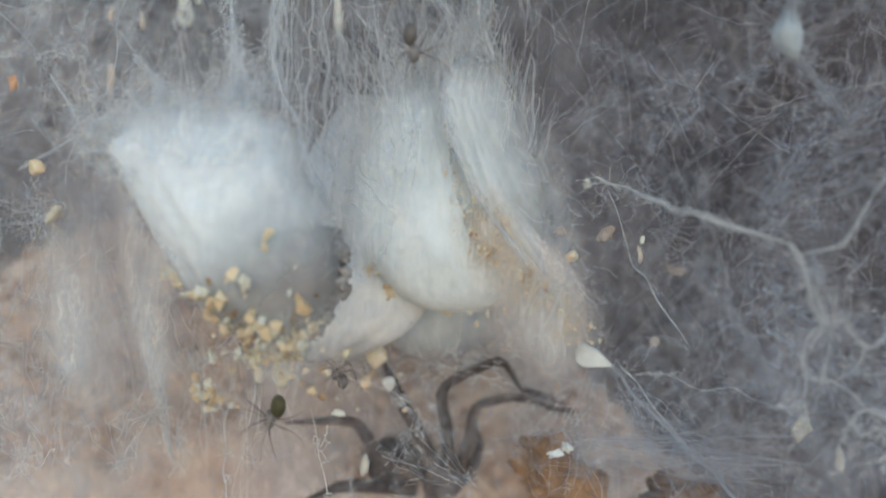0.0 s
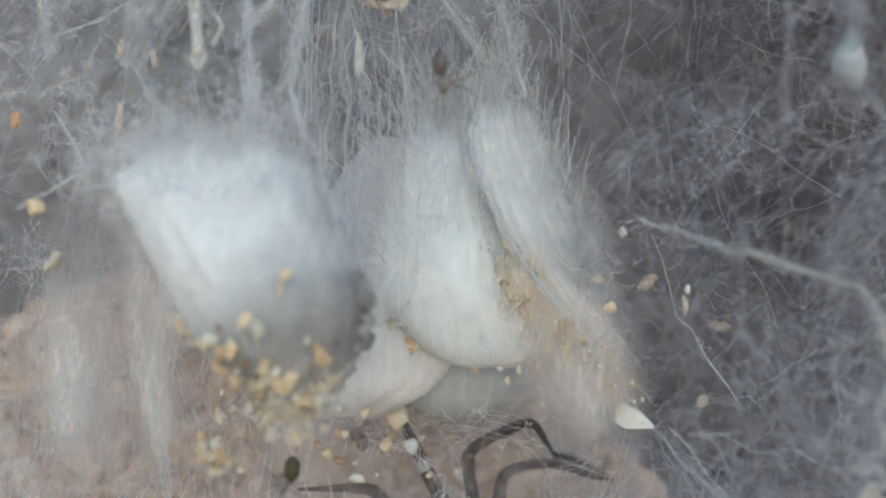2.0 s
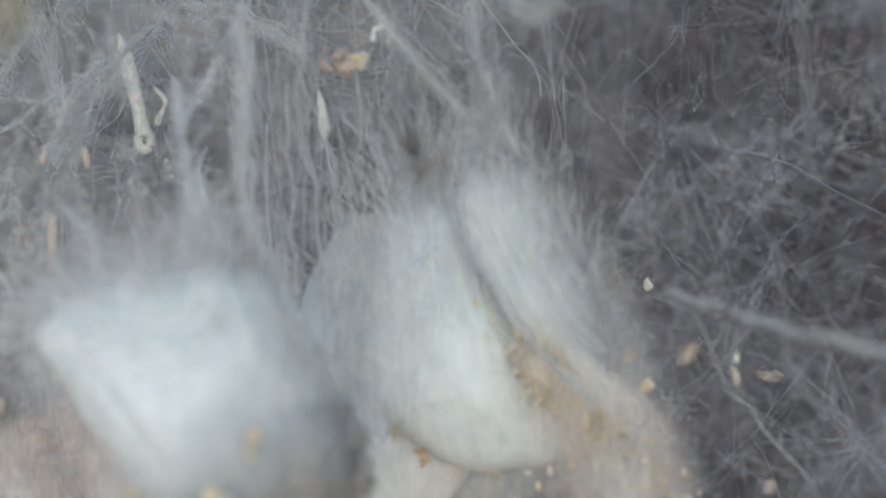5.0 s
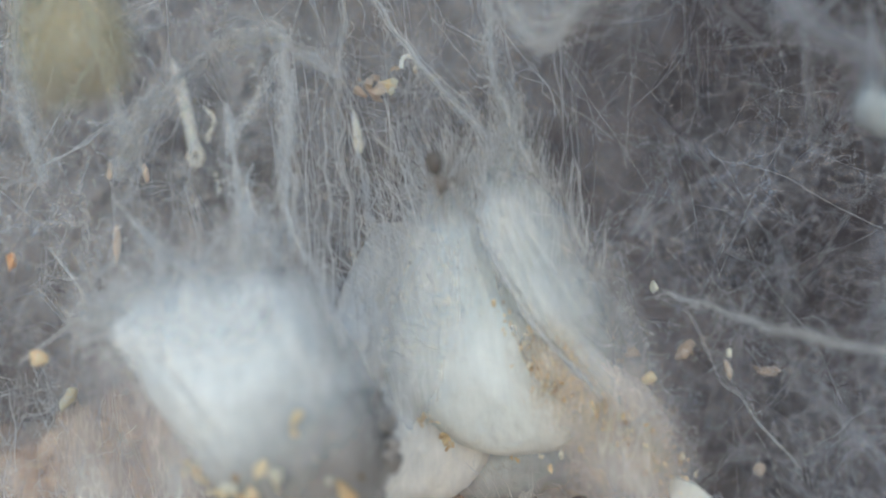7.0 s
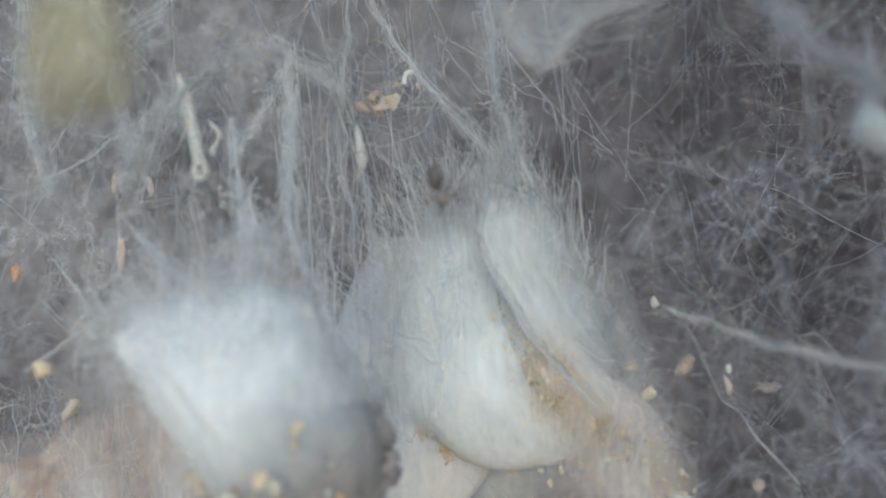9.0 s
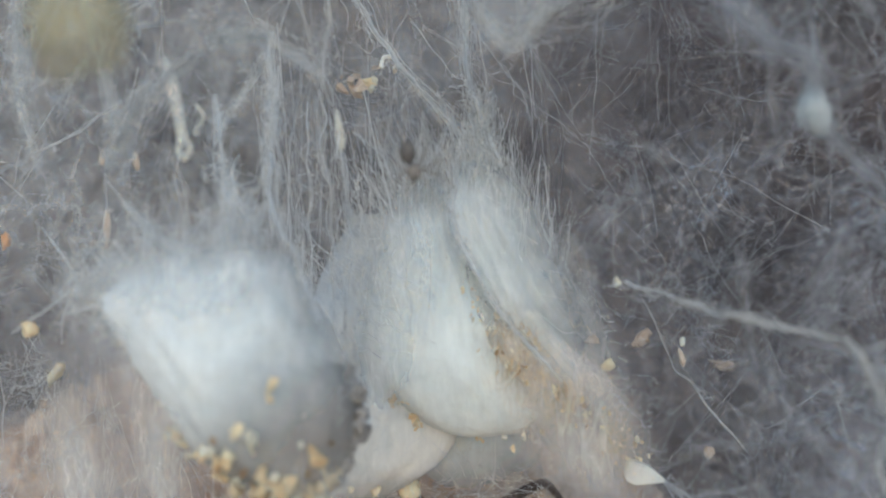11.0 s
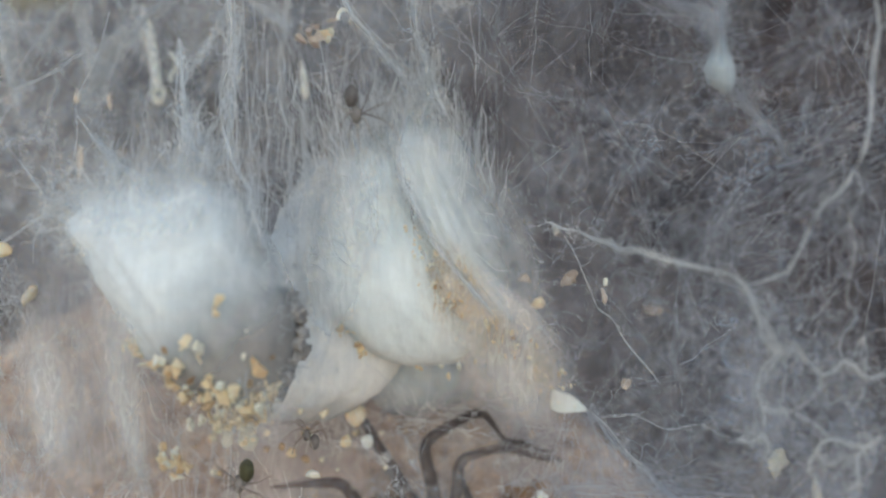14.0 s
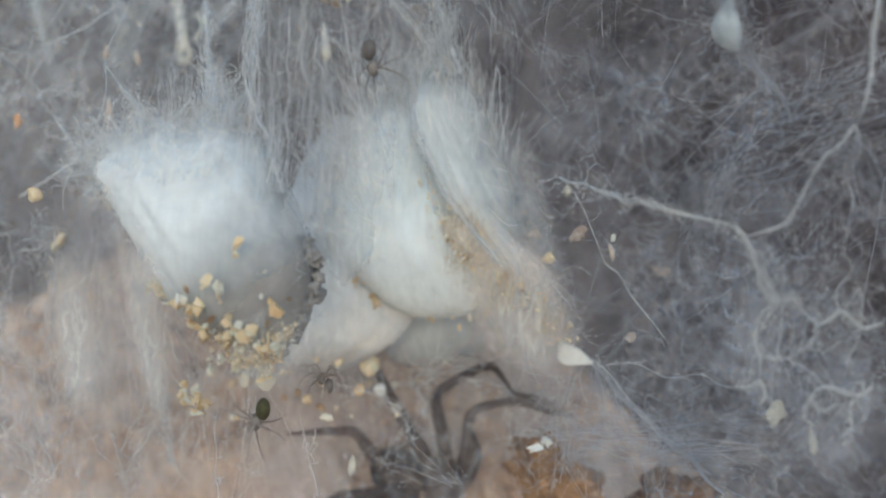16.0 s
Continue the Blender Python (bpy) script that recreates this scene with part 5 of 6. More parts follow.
strand("bright tie of knotted silk", [(0.089, 0.050, 0.906), (0.143, 0.050, 0.757), (0.148, 0.050, 0.610), (0.117, 0.050, 0.465)], 34, 0.036, 0.0010, seed=43, core=2.2)
strand("bright tie of knotted silk", [(0.240, 0.050, 0.508), (0.186, 0.050, 0.632), (0.178, 0.050, 0.730), (0.207, 0.050, 0.826)], 34, 0.022, 0.0010, seed=44, core=2.2)
strand(PALE, [(0.097, 0.000, 1.453), (0.090, 0.050, 1.077), (0.122, 0.100, 0.789), (0.165, 0.200, 0.574), (0.144, 0.250, 0.350)], 34, 0.034, 0.0010, seed=18, core=2.2)
strand(PALE, [(-0.549, 0.400, 1.616), (-0.596, 0.450, 1.202), (-0.641, 0.500, 0.778), (-0.606, 0.500, 0.342), (-0.580, 0.500, 0.015)], 24, 0.020, 0.0008, seed=19)
strand(PALE, [(-0.596, 0.900, 0.707), (-0.539, 0.700, 0.514), (-0.497, 0.500, 0.336), (-0.512, 0.400, 0.069), (-0.542, 0.350, -0.137)], 26, 0.018, 0.0010, seed=20)
strand(PALE, [(-2.149, 0.500, 1.739), (-2.185, 0.500, 1.326), (-2.177, 0.500, 1.021), (-2.118, 0.500, 0.743)], 31, 0.020, 0.0010, seed=21)
strand(PALE, [(-1.287, 0.900, 1.283), (-1.238, 0.900, 1.370), (-1.044, 0.900, 1.366), (-0.811, 0.900, 1.222), (-0.654, 0.800, 1.107)], 90, 0.05, 0.0010, seed=22)
strand(PALE, [(-2.338, 0.900, 1.766), (-2.350, 0.900, 1.349), (-2.319, 0.900, 0.941), (-2.260, 0.900, 0.666)], 70, 0.05, 0.0010, seed=37)
strand(PALE, [(-2.012, 0.900, 1.786), (-1.926, 0.900, 1.374), (-1.847, 0.900, 1.032), (-1.740, 0.900, 0.697)], 70, 0.05, 0.0010, seed=38)
strand(PALE, [(-1.597, 0.800, 1.097), (-1.744, 0.800, 0.905), (-1.827, 0.800, 0.672)], 60, 0.045, 0.0010, seed=39)
strand(PALE, [(-1.935, 0.900, 1.310), (-2.030, 0.900, 1.178), (-2.137, 0.900, 1.015)], 40, 0.03, 0.0010, seed=40)
strand(PALE, [(-1.038, 0.400, 0.641), (-1.010, 0.200, 0.419), (-0.909, 0.000, 0.245)], 30, 0.022, 0.0008, seed=41, core=1.6)
strand(PALE, [(-1.832, 0.800, 0.642), (-1.682, 0.800, 0.926), (-1.472, 0.800, 1.150), (-1.344, 0.800, 1.260)], 70, 0.045, 0.0010, seed=31)
strand(PALE, [(-0.872, 0.300, 1.118), (-1.000, 0.300, 0.890), (-1.133, 0.300, 0.674)], 30, 0.022, 0.0008, seed=32)
strand(PALE, [(-0.774, 0.100, 1.010), (-0.782, 0.000, 0.675), (-0.793, -0.100, 0.405), (-0.744, -0.300, 0.214)], 20, 0.018, 0.0008, seed=33, core=2.0)
strand(PALE, [(-0.747, -0.350, 0.349), (-0.787, -0.450, 0.237), (-0.798, -0.550, 0.069)], 40, 0.03, 0.0010, seed=34)
strand(PALE, [(-0.943, -0.300, 0.522), (-0.884, -0.400, 0.304), (-0.867, -0.550, 0.117), (-0.842, -0.700, 0.014)], 20, 0.018, 0.0008, seed=35, core=2.0)
strand(PALE, [(-1.376, -0.300, 0.377), (-1.235, -0.400, 0.252), (-1.021, -0.550, 0.117)], 20, 0.016, 0.0008, seed=36, core=2.0)
strand("gathered rim of a silk sheet", [(0.068, -0.500, 1.328), (0.124, -0.500, 1.100), (0.197, -0.500, 0.967), (0.269, -0.520, 0.924), (0.343, -0.550, 0.993), (0.494, -0.600, 1.082), (0.674, -0.650, 1.135), (0.827, -0.700, 1.224), (0.951, -0.700, 1.386)], 70, 0.038, 0.0009, seed=23)
strand("gathered rim of a silk sheet", [(0.824, -0.700, 1.378), (0.943, -0.800, 1.127), (1.031, -0.900, 0.931), (1.130, -0.950, 0.801), (1.233, -1.000, 0.744), (1.263, -1.000, 0.639)], 78, 0.060, 0.0009, THREAD_DIM, seed=24)
strand(PALE, [(-0.853, -0.400, -1.149), (-0.853, -0.400, -1.335), (-0.842, -0.400, -1.761)], 5, 0.002, 0.0012, seed=25, k=14)
strand(PALE, [(-0.512, -0.200, -1.180), (-0.477, -0.200, -1.303), (-0.417, -0.200, -1.537), (-0.400, -0.200, -1.731)], 6, 0.003, 0.0011, seed=26, k=14)
strand(PALE, [(0.788, -0.200, -0.077), (0.896, -0.100, -0.264), (0.980, 0.000, -0.433), (1.098, 0.000, -0.571), (1.289, 0.000, -0.805)], 6, 0.0025, 0.0007, seed=27)
fan("broad band of silk threads low in the web", (0.578, -0.350, -1.330), (0.782, -0.350, -1.120), (1.525, -0.600, -1.078), (1.696, -0.600, -1.319), 46, 43)
fan("broad band of silk threads low in the web", (0.929, 0.200, -0.955), (1.045, 0.200, -0.983), (1.154, -0.300, -1.415), (1.589, -0.400, -1.380), 44, 44)

for n, (a, b, c, d) in enumerate((
        ((1.455, -0.950, -0.509), (1.521, -0.950, -0.552), (1.343, -0.900, -0.919), (1.654, -0.900, -0.915)),
        ((1.477, -0.950, -0.519), (1.521, -0.950, -0.552), (1.801, -0.900, -0.466), (1.982, -0.900, -0.688)),
        ((1.386, -0.950, -0.267), (1.430, -0.950, -0.311), (1.471, -0.900, -0.559), (1.559, -0.900, -0.535)),
        ((1.783, -1.000, 0.127), (1.826, -1.000, 0.170), (1.708, -0.900, -0.155), (2.020, -0.900, -0.375)),
        ((1.677, -0.900, -0.937), (1.764, -0.900, -0.891), (1.581, -0.800, -1.261), (2.037, -0.800, -1.255)))):
    fan("spray of fine silk threads from a knot", a, b, c, d, 20, 60 + n)

# silk-wrapped pellet on its thread
pellet = tagged(new("wrapped_pellet"), "small white pellet wrapped in silk on a thread", "wrapped prey")
me = loft("pellet_body", [
    row((1.357, -0.700, 0.751), (1.378, -0.700, 0.751), 0.010, -0.7),
    row((1.334, -0.700, 0.681), (1.402, -0.700, 0.686), 0.035, -0.7),
    row((1.305, -0.700, 0.611), (1.426, -0.700, 0.621), 0.06, -0.7),
    row((1.318, -0.700, 0.555), (1.431, -0.700, 0.560), 0.05, -0.7),
    row((1.383, -0.700, 0.500), (1.421, -0.700, 0.502), 0.012, -0.7)], SILK_PELLET, 40, 6, 0.006, 0.003, 8)
child("pellet_body", me, pellet)
g = rng_of(77)
path, rad = fuzz(me, g, 160, (0.05, 0.15), (0.1, 0, 0.3), 0.5, 0.0009)
tagged(child("fibre_fluff", tube_mesh("fibre_fluff", path, rad, THREAD_DIM), pellet), kind="stuff")

# ---- grains and scraps ----
def crumb_mesh(name, mat, seed, flat=(1, 1, 1)):
    """A sharp-edged crumb: two or three broken pieces grown together."""
    r = random.Random(seed)
    me = bpy.data.meshes.new(name)
    bm = bmesh.new()
    for _ in range(r.choice((1, 2, 2, 3))):
        c = Vector((r.gauss(0, 0.3), r.gauss(0, 0.3), r.gauss(0, 0.3)))
        s = r.uniform(0.55, 0.95)
        vs = []
        for _ in range(11):
            d = Vector((r.gauss(0, 1), r.gauss(0, 1), r.gauss(0, 1))).normalized() * r.uniform(0.7, 1.1) * s + c
            vs.append(bm.verts.new((d.x * flat[0] * CM, d.y * flat[1] * CM, d.z * flat[2] * CM)))
        hull = bmesh.ops.convex_hull(bm, input=vs)
        loose = [v for v in vs if v.is_valid and not v.link_faces]
        bmesh.ops.delete(bm, geom=loose, context="VERTS")
    bm.to_mesh(me)
    bm.free()
    me.materials.append(mat)
    return me


def tuft_mesh(mat, seed, flat):
    """A soft knob of matted silk."""
    bm = bmesh.new()
    bmesh.ops.create_icosphere(bm, subdivisions=3, radius=1)
    for v in bm.verts:
        q = v.co * 1.3 + Vector((seed * 3.7, 0, 0))
        v.co *= 0.75 + 0.7 * noise.noise(q) + 0.25 * noise.noise(q * 3)
        v.co = Vector((v.co.x * flat[0], v.co.y * flat[1], v.co.z * flat[2])) * CM
    me = bpy.data.meshes.new("silk_tuft")
    bm.to_mesh(me)
    bm.free()
    me.materials.append(mat)
    me.shade_smooth()
    return me


LUMPS = [crumb_mesh("grain", GRAIN, s, f) for s, f in ((14, (1.2, 0.7, 0.9)), (15, (0.7, 0.7, 1.1)), (16, (1.0, 0.8, 0.6)), (1, (1, 0.9, 0.8)), (2, (0.6, 0.7, 1.2)), (3, (1, 0.5, 0.8)), (4, (1.3, 0.6, 0.6)), (5, (0.8, 0.8, 1)))]
BROWNS = [crumb_mesh("grain", GRAIN_DARK, s, f) for s, f in ((6, (1, 0.9, 0.8)), (7, (0.5, 0.6, 1.3)), (8, (1, 0.6, 0.8)))]
PALES = [crumb_mesh("grain", HUSK, s, f) for s, f in ((9, (1, 0.8, 0.8)), (10, (0.6, 0.5, 1.2)), (11, (1.1, 0.5, 0.8)))]
TANS = [crumb_mesh("husk", TAN, s, f) for s, f in ((21, (1, 0.6, 0.8)), (22, (0.7, 0.6, 1.1)), (23, (1.1, 0.5, 0.7)))]
TUFTS = [tuft_mesh(TUFT, s, f) for s, f in ((12, (1, 0.9, 0.8)), (13, (0.8, 0.9, 1.1)))]


def placed(p, size, g):
    turn = Euler((g.uniform(0, 6.3), g.uniform(0, 6.3), g.uniform(0, 6.3)))
    return Matrix.LocRotScale(V(p), turn, Vector((size, size, size)) * g.uniform(0.85, 1.15))


def grain(parent, p, size, g, pool, name="grain"):
    return child(name, g.choice(pool), parent, placed(p, size * 1.35, g))


def trail(parent, points, n, spread, size, g, pools, deep=0.05, name="grain"):
    """Grains strewn along a line."""
    line = spline(points, 60)
    for _ in range(n):
        c = line[g.randrange(60)]
        p = (c[0] + g.gauss(0, spread), c[1] + g.gauss(0, deep), c[2] + g.gauss(0, spread))
        grain(parent, p, g.uniform(*size) * (1.5 if g.random() < 0.12 else 1), g, g.choice(pools), name)


g = random.Random(5)
# underside of the nearest sac: loose clumps of crumbs, thickest at the lower right
trail(sac_a, [(-0.967, -0.620, -0.615), (-0.920, -0.620, -0.675), (-0.847, -0.620, -0.731)], 16, 0.022, (0.014, 0.034), g, [LUMPS, LUMPS, PALES], 0.03)
trail(sac_a, [(-0.824, -0.700, -0.724), (-0.738, -0.700, -0.766), (-0.661, -0.700, -0.813)], 34, 0.026, (0.010, 0.026), g, [LUMPS, LUMPS, PALES, BROWNS], 0.04)
trail(sac_a, [(-0.714, -0.700, -0.722), (-0.614, -0.700, -0.764), (-0.506, -0.700, -0.792)], 60, 0.030, (0.011, 0.026), g, [LUMPS, LUMPS, PALES, LUMPS], 0.04)
trail(sac_a, [(-0.816, -0.550, -0.845), (-0.734, -0.550, -0.899), (-0.647, -0.550, -0.912)], 22, 0.024, (0.008, 0.022), g, [LUMPS, PALES, PALES], 0.03)
trail(sac_a, [(-1.108, -0.600, -0.557), (-1.074, -0.600, -0.540), (-1.042, -0.600, -0.589)], 12, 0.012, (0.010, 0.024), g, [LUMPS, PALES], 0.02)
for p, s, pool in (((-0.794, -0.860, -0.509), 0.036, LUMPS), ((-0.729, -0.860, -0.520), 0.030, PALES), ((-0.507, -0.780, -0.610), 0.040, LUMPS), ((-0.661, -0.870, -0.355), 0.026, LUMPS), ((-0.658, -0.870, -0.384), 0.022, LUMPS),
                   ((-0.740, -0.820, -0.596), 0.018, LUMPS), ((-0.876, -0.800, -0.553), 0.022, BROWNS), ((-0.559, -0.820, -0.564), 0.012, PALES), ((-0.871, -0.760, -0.649), 0.056, LUMPS), ((-0.830, -0.780, -0.623), 0.036, LUMPS),
                   ((-0.937, -0.740, -0.605), 0.030, PALES), ((-1.147, -0.600, -0.387), 0.014, LUMPS), ((-0.537, -0.860, -0.464), 0.012, PALES), ((-0.455, -0.720, -0.586), 0.020, BROWNS), ((-1.067, -0.620, -0.555), 0.034, LUMPS),
                   ((-0.701, -0.780, -0.687), 0.030, LUMPS), ((-0.624, -0.760, -0.724), 0.034, LUMPS), ((-0.766, -0.800, -0.662), 0.024, BROWNS), ((-0.549, -0.760, -0.688), 0.030, BROWNS)):
    grain(sac_a, p, s, g, pool)
trail(sac_a, [(-0.729, -0.620, -0.807), (-0.632, -0.620, -0.855), (-0.534, -0.620, -0.866)], 50, 0.026, (0.010, 0.024), g, [LUMPS, LUMPS, LUMPS, LUMPS, PALES], 0.04)
trail(sac_a, [(-0.526, -0.660, -0.726), (-0.466, -0.660, -0.702), (-0.478, -0.660, -0.774)], 26, 0.018, (0.008, 0.020), g, [BROWNS, LUMPS], 0.03)
# scalloped tufts of matted silk along its lower rim
trail(sac_a, [(-0.428, -0.540, -0.347), (-0.378, -0.540, -0.446), (-0.383, -0.540, -0.557), (-0.437, -0.540, -0.664), (-0.489, -0.540, -0.756), (-0.531, -0.540, -0.843)], 70, 0.012, (0.010, 0.028), g, [TUFTS], 0.03, "silk_tuft")
trail(sac_a, [(-1.406, -0.520, -0.078), (-1.281, -0.520, -0.243), (-1.193, -0.520, -0.360), (-1.100, -0.520, -0.491)], 14, 0.006, (0.008, 0.018), g, [TUFTS], 0.03, "silk_tuft")
# dust and grains caught between the middle sacs
trail(sac_c, [(0.102, 0.060, -0.064), (0.160, 0.060, -0.233), (0.259, 0.060, -0.387), (0.401, 0.060, -0.498), (0.543, 0.060, -0.624), (0.684, 0.060, -0.736), (0.797, 0.060, -0.833)], 110, 0.04, (0.003, 0.011), g, [LUMPS, LUMPS, BROWNS, PALES], 0.03)
trail(sac_c, [(0.161, 0.040, -0.302), (0.246, 0.040, -0.400), (0.302, 0.040, -0.428)], 26, 0.025, (0.006, 0.016), g, [LUMPS, BROWNS, PALES], 0.02)
trail(sac_c, [(0.514, 0.050, -0.595), (0.626, 0.050, -0.650), (0.767, 0.050, -0.748)], 50, 0.045, (0.005, 0.017), g, [LUMPS, LUMPS, BROWNS, PALES], 0.03)
trail(sac_c, [(0.451, 0.040, -0.516), (0.527, 0.040, -0.566)], 16, 0.016, (0.010, 0.024), g, [BROWNS, BROWNS, LUMPS], 0.02)
trail(sac_b, [(-0.064, 0.280, -0.724), (0.116, 0.200, -0.759), (0.232, 0.200, -0.741), (0.407, 0.250, -0.734)], 7, 0.022, (0.008, 0.026), g, [LUMPS, LUMPS, PALES], 0.03)
trail(sac_b, [(-0.322, 0.250, -0.476), (-0.254, 0.250, -0.593), (-0.174, 0.250, -0.686)], 8, 0.012, (0.012, 0.024), g, [LUMPS, PALES], 0.03)
for p, s in (((-0.313, 0.300, -0.604), 0.026), ((-0.290, 0.300, -0.562), 0.03), ((-0.353, 0.340, -0.827), 0.016), ((-0.181, 0.260, -0.688), 0.02)):
    grain(sac_d, p, s, g, LUMPS)
grain(sac_d, (-0.518, 0.360, -0.862), 0.007, g, BROWNS)


def scrap(name, label, category, p, size, mat, seed, flat=(1, 1, 1), tilt=(0, 0, 0), jag=0.35, sub=3):
    ob = new(name, lump_mesh(name, size, mat, seed, jag, sub, flat))
    ob.matrix_world = pose(p[0] * CM, p[1] * CM, p[2] * CM, *tilt)
    return tagged(ob, label, category)


GR = "ochre sand grain caught in the web"
bm = bmesh.new()
low = [bm.verts.new(V(p)) for p in ((0.772, 0.140, -0.848), (0.767, 0.140, -0.946), (0.813, 0.140, -0.972), (0.959, 0.140, -0.961), (0.881, 0.140, -0.890))]
face = bm.faces.new(low)
top = bmesh.ops.extrude_face_region(bm, geom=[face])
bmesh.ops.translate(bm, verts=[v for v in top["geom"] if isinstance(v, bmesh.types.BMVert)], vec=(0, 0.0005, 0.0001))
bmesh.ops.recalc_face_normals(bm, faces=bm.faces[:])
bmesh.ops.bevel(bm, geom=bm.edges[:], offset=0.00008, segments=2, affect="EDGES")
shard = new("white_shard", bpy.data.meshes.new("white_shard"))
bm.to_mesh(shard.data)
bm.free()
shard.data.materials.append(SHARD)
tagged(shard, "white three-cornered shell chip beside the long sac", "shell chip")
scrap("sand_grain", "ochre sand grain at the edge of the long sac", "sand grain", (0.706, 0.185, -0.421), 0.040, GRAIN, 42)
scrap("leaf_scrap", "tan dried leaf scrap caught in the web", "leaf scrap", (0.846, 0.058, -0.290), 0.048, SCRAP, 43, (1, 0.3, 0.8), (0, 35, 0), 0.9)
scrap("seed_husk", "thin tan seed husk hanging on a thread", "seed husk", (1.007, 0.000, -0.369), 0.042, TAN, 44, (0.34, 0.3, 1.0), (0, -14, 0))
scrap("seed_husk", "pale upper half of a seed husk on a thread", "seed husk", (1.015, 0.000, -0.303), 0.024, HUSK, 45, (0.5, 0.4, 1.0), (0, 8, 0))
scrap("leaf_scrap", "small pale leaf scrap in the web", "leaf scrap", (0.852, 0.696, -0.047), 0.034, HUSK, 46, (0.6, 0.4, 1.0))
scrap("leaf_scrap", "pinkish translucent flake low in the web", "flake", (1.735, -0.350, -1.096), 0.062, FLAKE, 47, (0.8, 0.15, 1.0), (0, 25, 10))
scrap("white_crumb", "white crumb low in the web", "crumb", (0.640, -0.240, -1.305), 0.032, SHARD, 48, (1.2, 0.6, 0.7), (0, -20, 0), 0.8)
scrap("white_crumb", "white crumb low in the web", "crumb", (0.692, -0.240, -1.280), 0.028, SHARD, 49, (0.8, 0.6, 1.0), (0, -20, 0), 0.8)
scrap("white_crumb", "white crumb beside the spider's leg", "crumb", (-0.167, 0.300, -1.151), 0.036, SHARD, 50)
scrap("sand_grain", "brown-orange crumb under the cream sac", "sand grain", (-0.239, 0.500, -1.050), 0.060, GRAIN, 51)
scrap("sand_grain", GR, "sand grain", (-0.283, 0.400, -1.170), 0.034, GRAIN, 52)
scrap("sand_grain", GR, "sand grain", (-0.385, -0.100, -1.220), 0.030, HUSK, 53, (1.3, 0.6, 0.7))
scrap("seed_husk", "cream seed husk low before the spider", "seed husk", (-0.248, -0.200, -1.435), 0.056, FLAKE, 54, (0.42, 0.4, 1.0))
scrap("seed_husk", "orange seed husk in the web", "seed husk", (-2.084, 0.150, 0.232), 0.048, ORANGE, 55, (0.55, 0.45, 1.0))
scrap("seed_husk", "thin ochre seed husk in the web", "seed husk", (-1.665, 0.268, 0.620), 0.046, TAN, 56, (0.30, 0.3, 1.0), (0, 4, 0))
scrap("seed_husk", "thin ochre seed husk in the web", "seed husk", (-1.578, 0.500, 0.634), 0.048, TAN, 57, (0.34, 0.3, 1.0), (0, -6, 0))
scrap("seed_husk", "plump yellowish husk with a darker tip in the web", "seed husk", (-1.911, 0.241, -0.409), 0.074, HUSK_TAN, 58, (0.52, 0.5, 1.0), (0, 32, 0), 0.3)
scrap("sand_grain", "blurred yellow grain in the web", "sand grain", (-1.770, -0.300, -0.149), 0.040, GRAIN, 60)
scrap("wing_scrap", "long translucent insect wing scrap in the web", "wing scrap", (-1.678, 0.336, 0.290), 0.10, TAN, 61, (0.22, 0.08, 1.0), (0, 3, 0), 0.15)
cluster = tagged(new("scrap_cluster"), "cluster of tan husks and curled scraps caught high in the web", "leaf scrap")
for p, s, pool, name in (((-0.466, 0.190, 0.907), 0.050, TANS, "husk"), ((-0.405, 0.180, 0.912), 0.052, TANS, "husk"), ((-0.439, 0.200, 0.955), 0.040, TANS, "husk"), ((-0.370, 0.190, 0.935), 0.040, LUMPS, "husk"), ((-0.497, 0.200, 0.966), 0.016, BROWNS, "scrap"),
                         ((-0.342, 0.180, 0.939), 0.022, PALES, "scrap"), ((-0.354, 0.180, 0.899), 0.018, PALES, "scrap"), ((-0.335, 0.200, 1.008), 0.016, TANS, "husk"), ((-0.250, 0.200, 0.983), 0.016, TANS, "husk")):
    grain(cluster, p, s, g, pool, name)
curl = [(-0.309, 0.190, 1.005), (-0.297, 0.190, 1.050), (-0.256, 0.190, 1.053), (-0.233, 0.190, 1.021), (-0.254, 0.190, 0.997)]
child("curl", tube_mesh("curl", spline(curl, 24)[None], np.linspace(0.012, 0.006, 24)[None], HUSK_WHITE, 6), cluster, None, "white curled scrap")
scrap("leaf_scrap", "small pinkish flake among threads", "flake", (1.116, 0.000, -0.797), 0.030, SCRAP, 72, (0.8, 0.3, 1.0), (0, 15, 0))
scrap("leaf_scrap", "small pinkish flake among threads", "flake", (0.674, 0.100, -1.070), 0.020, SCRAP, 73, (0.8, 0.4, 1.0))
scrap("sand_grain", "small ochre grain beside the white chip", "sand grain", (0.818, 0.100, -0.750), 0.018, GRAIN, 74)
scrap("leaf_scrap", "brownish crumpled scrap in the shade of the web", "leaf scrap", (1.422, 0.800, -0.501), 0.052, SCRAP, 75, (1.2, 0.3, 0.5), (0, 10, 0), 0.8)
scrap("leaf_scrap", "narrow pinkish flake low in the web", "flake", (1.851, -0.500, -1.185), 0.060, FLAKE, 76, (0.35, 0.2, 1.0), (0, -8, 0))
scrap("leaf_scrap", "brown crumpled scrap beside the long sac", "leaf scrap", (0.627, 0.100, -0.293), 0.030, SCRAP, 77, (1.1, 0.4, 0.8), (0, 30, 0), 0.8)
scrap("yellow_husk", "large dull yellow husk hanging close before the web", "seed husk", (-0.869, -2.000, 0.699), 0.165, YELLOW_SHEER, 67, (0.72, 0.6, 1.45), (0, 4, 0), 0.15)
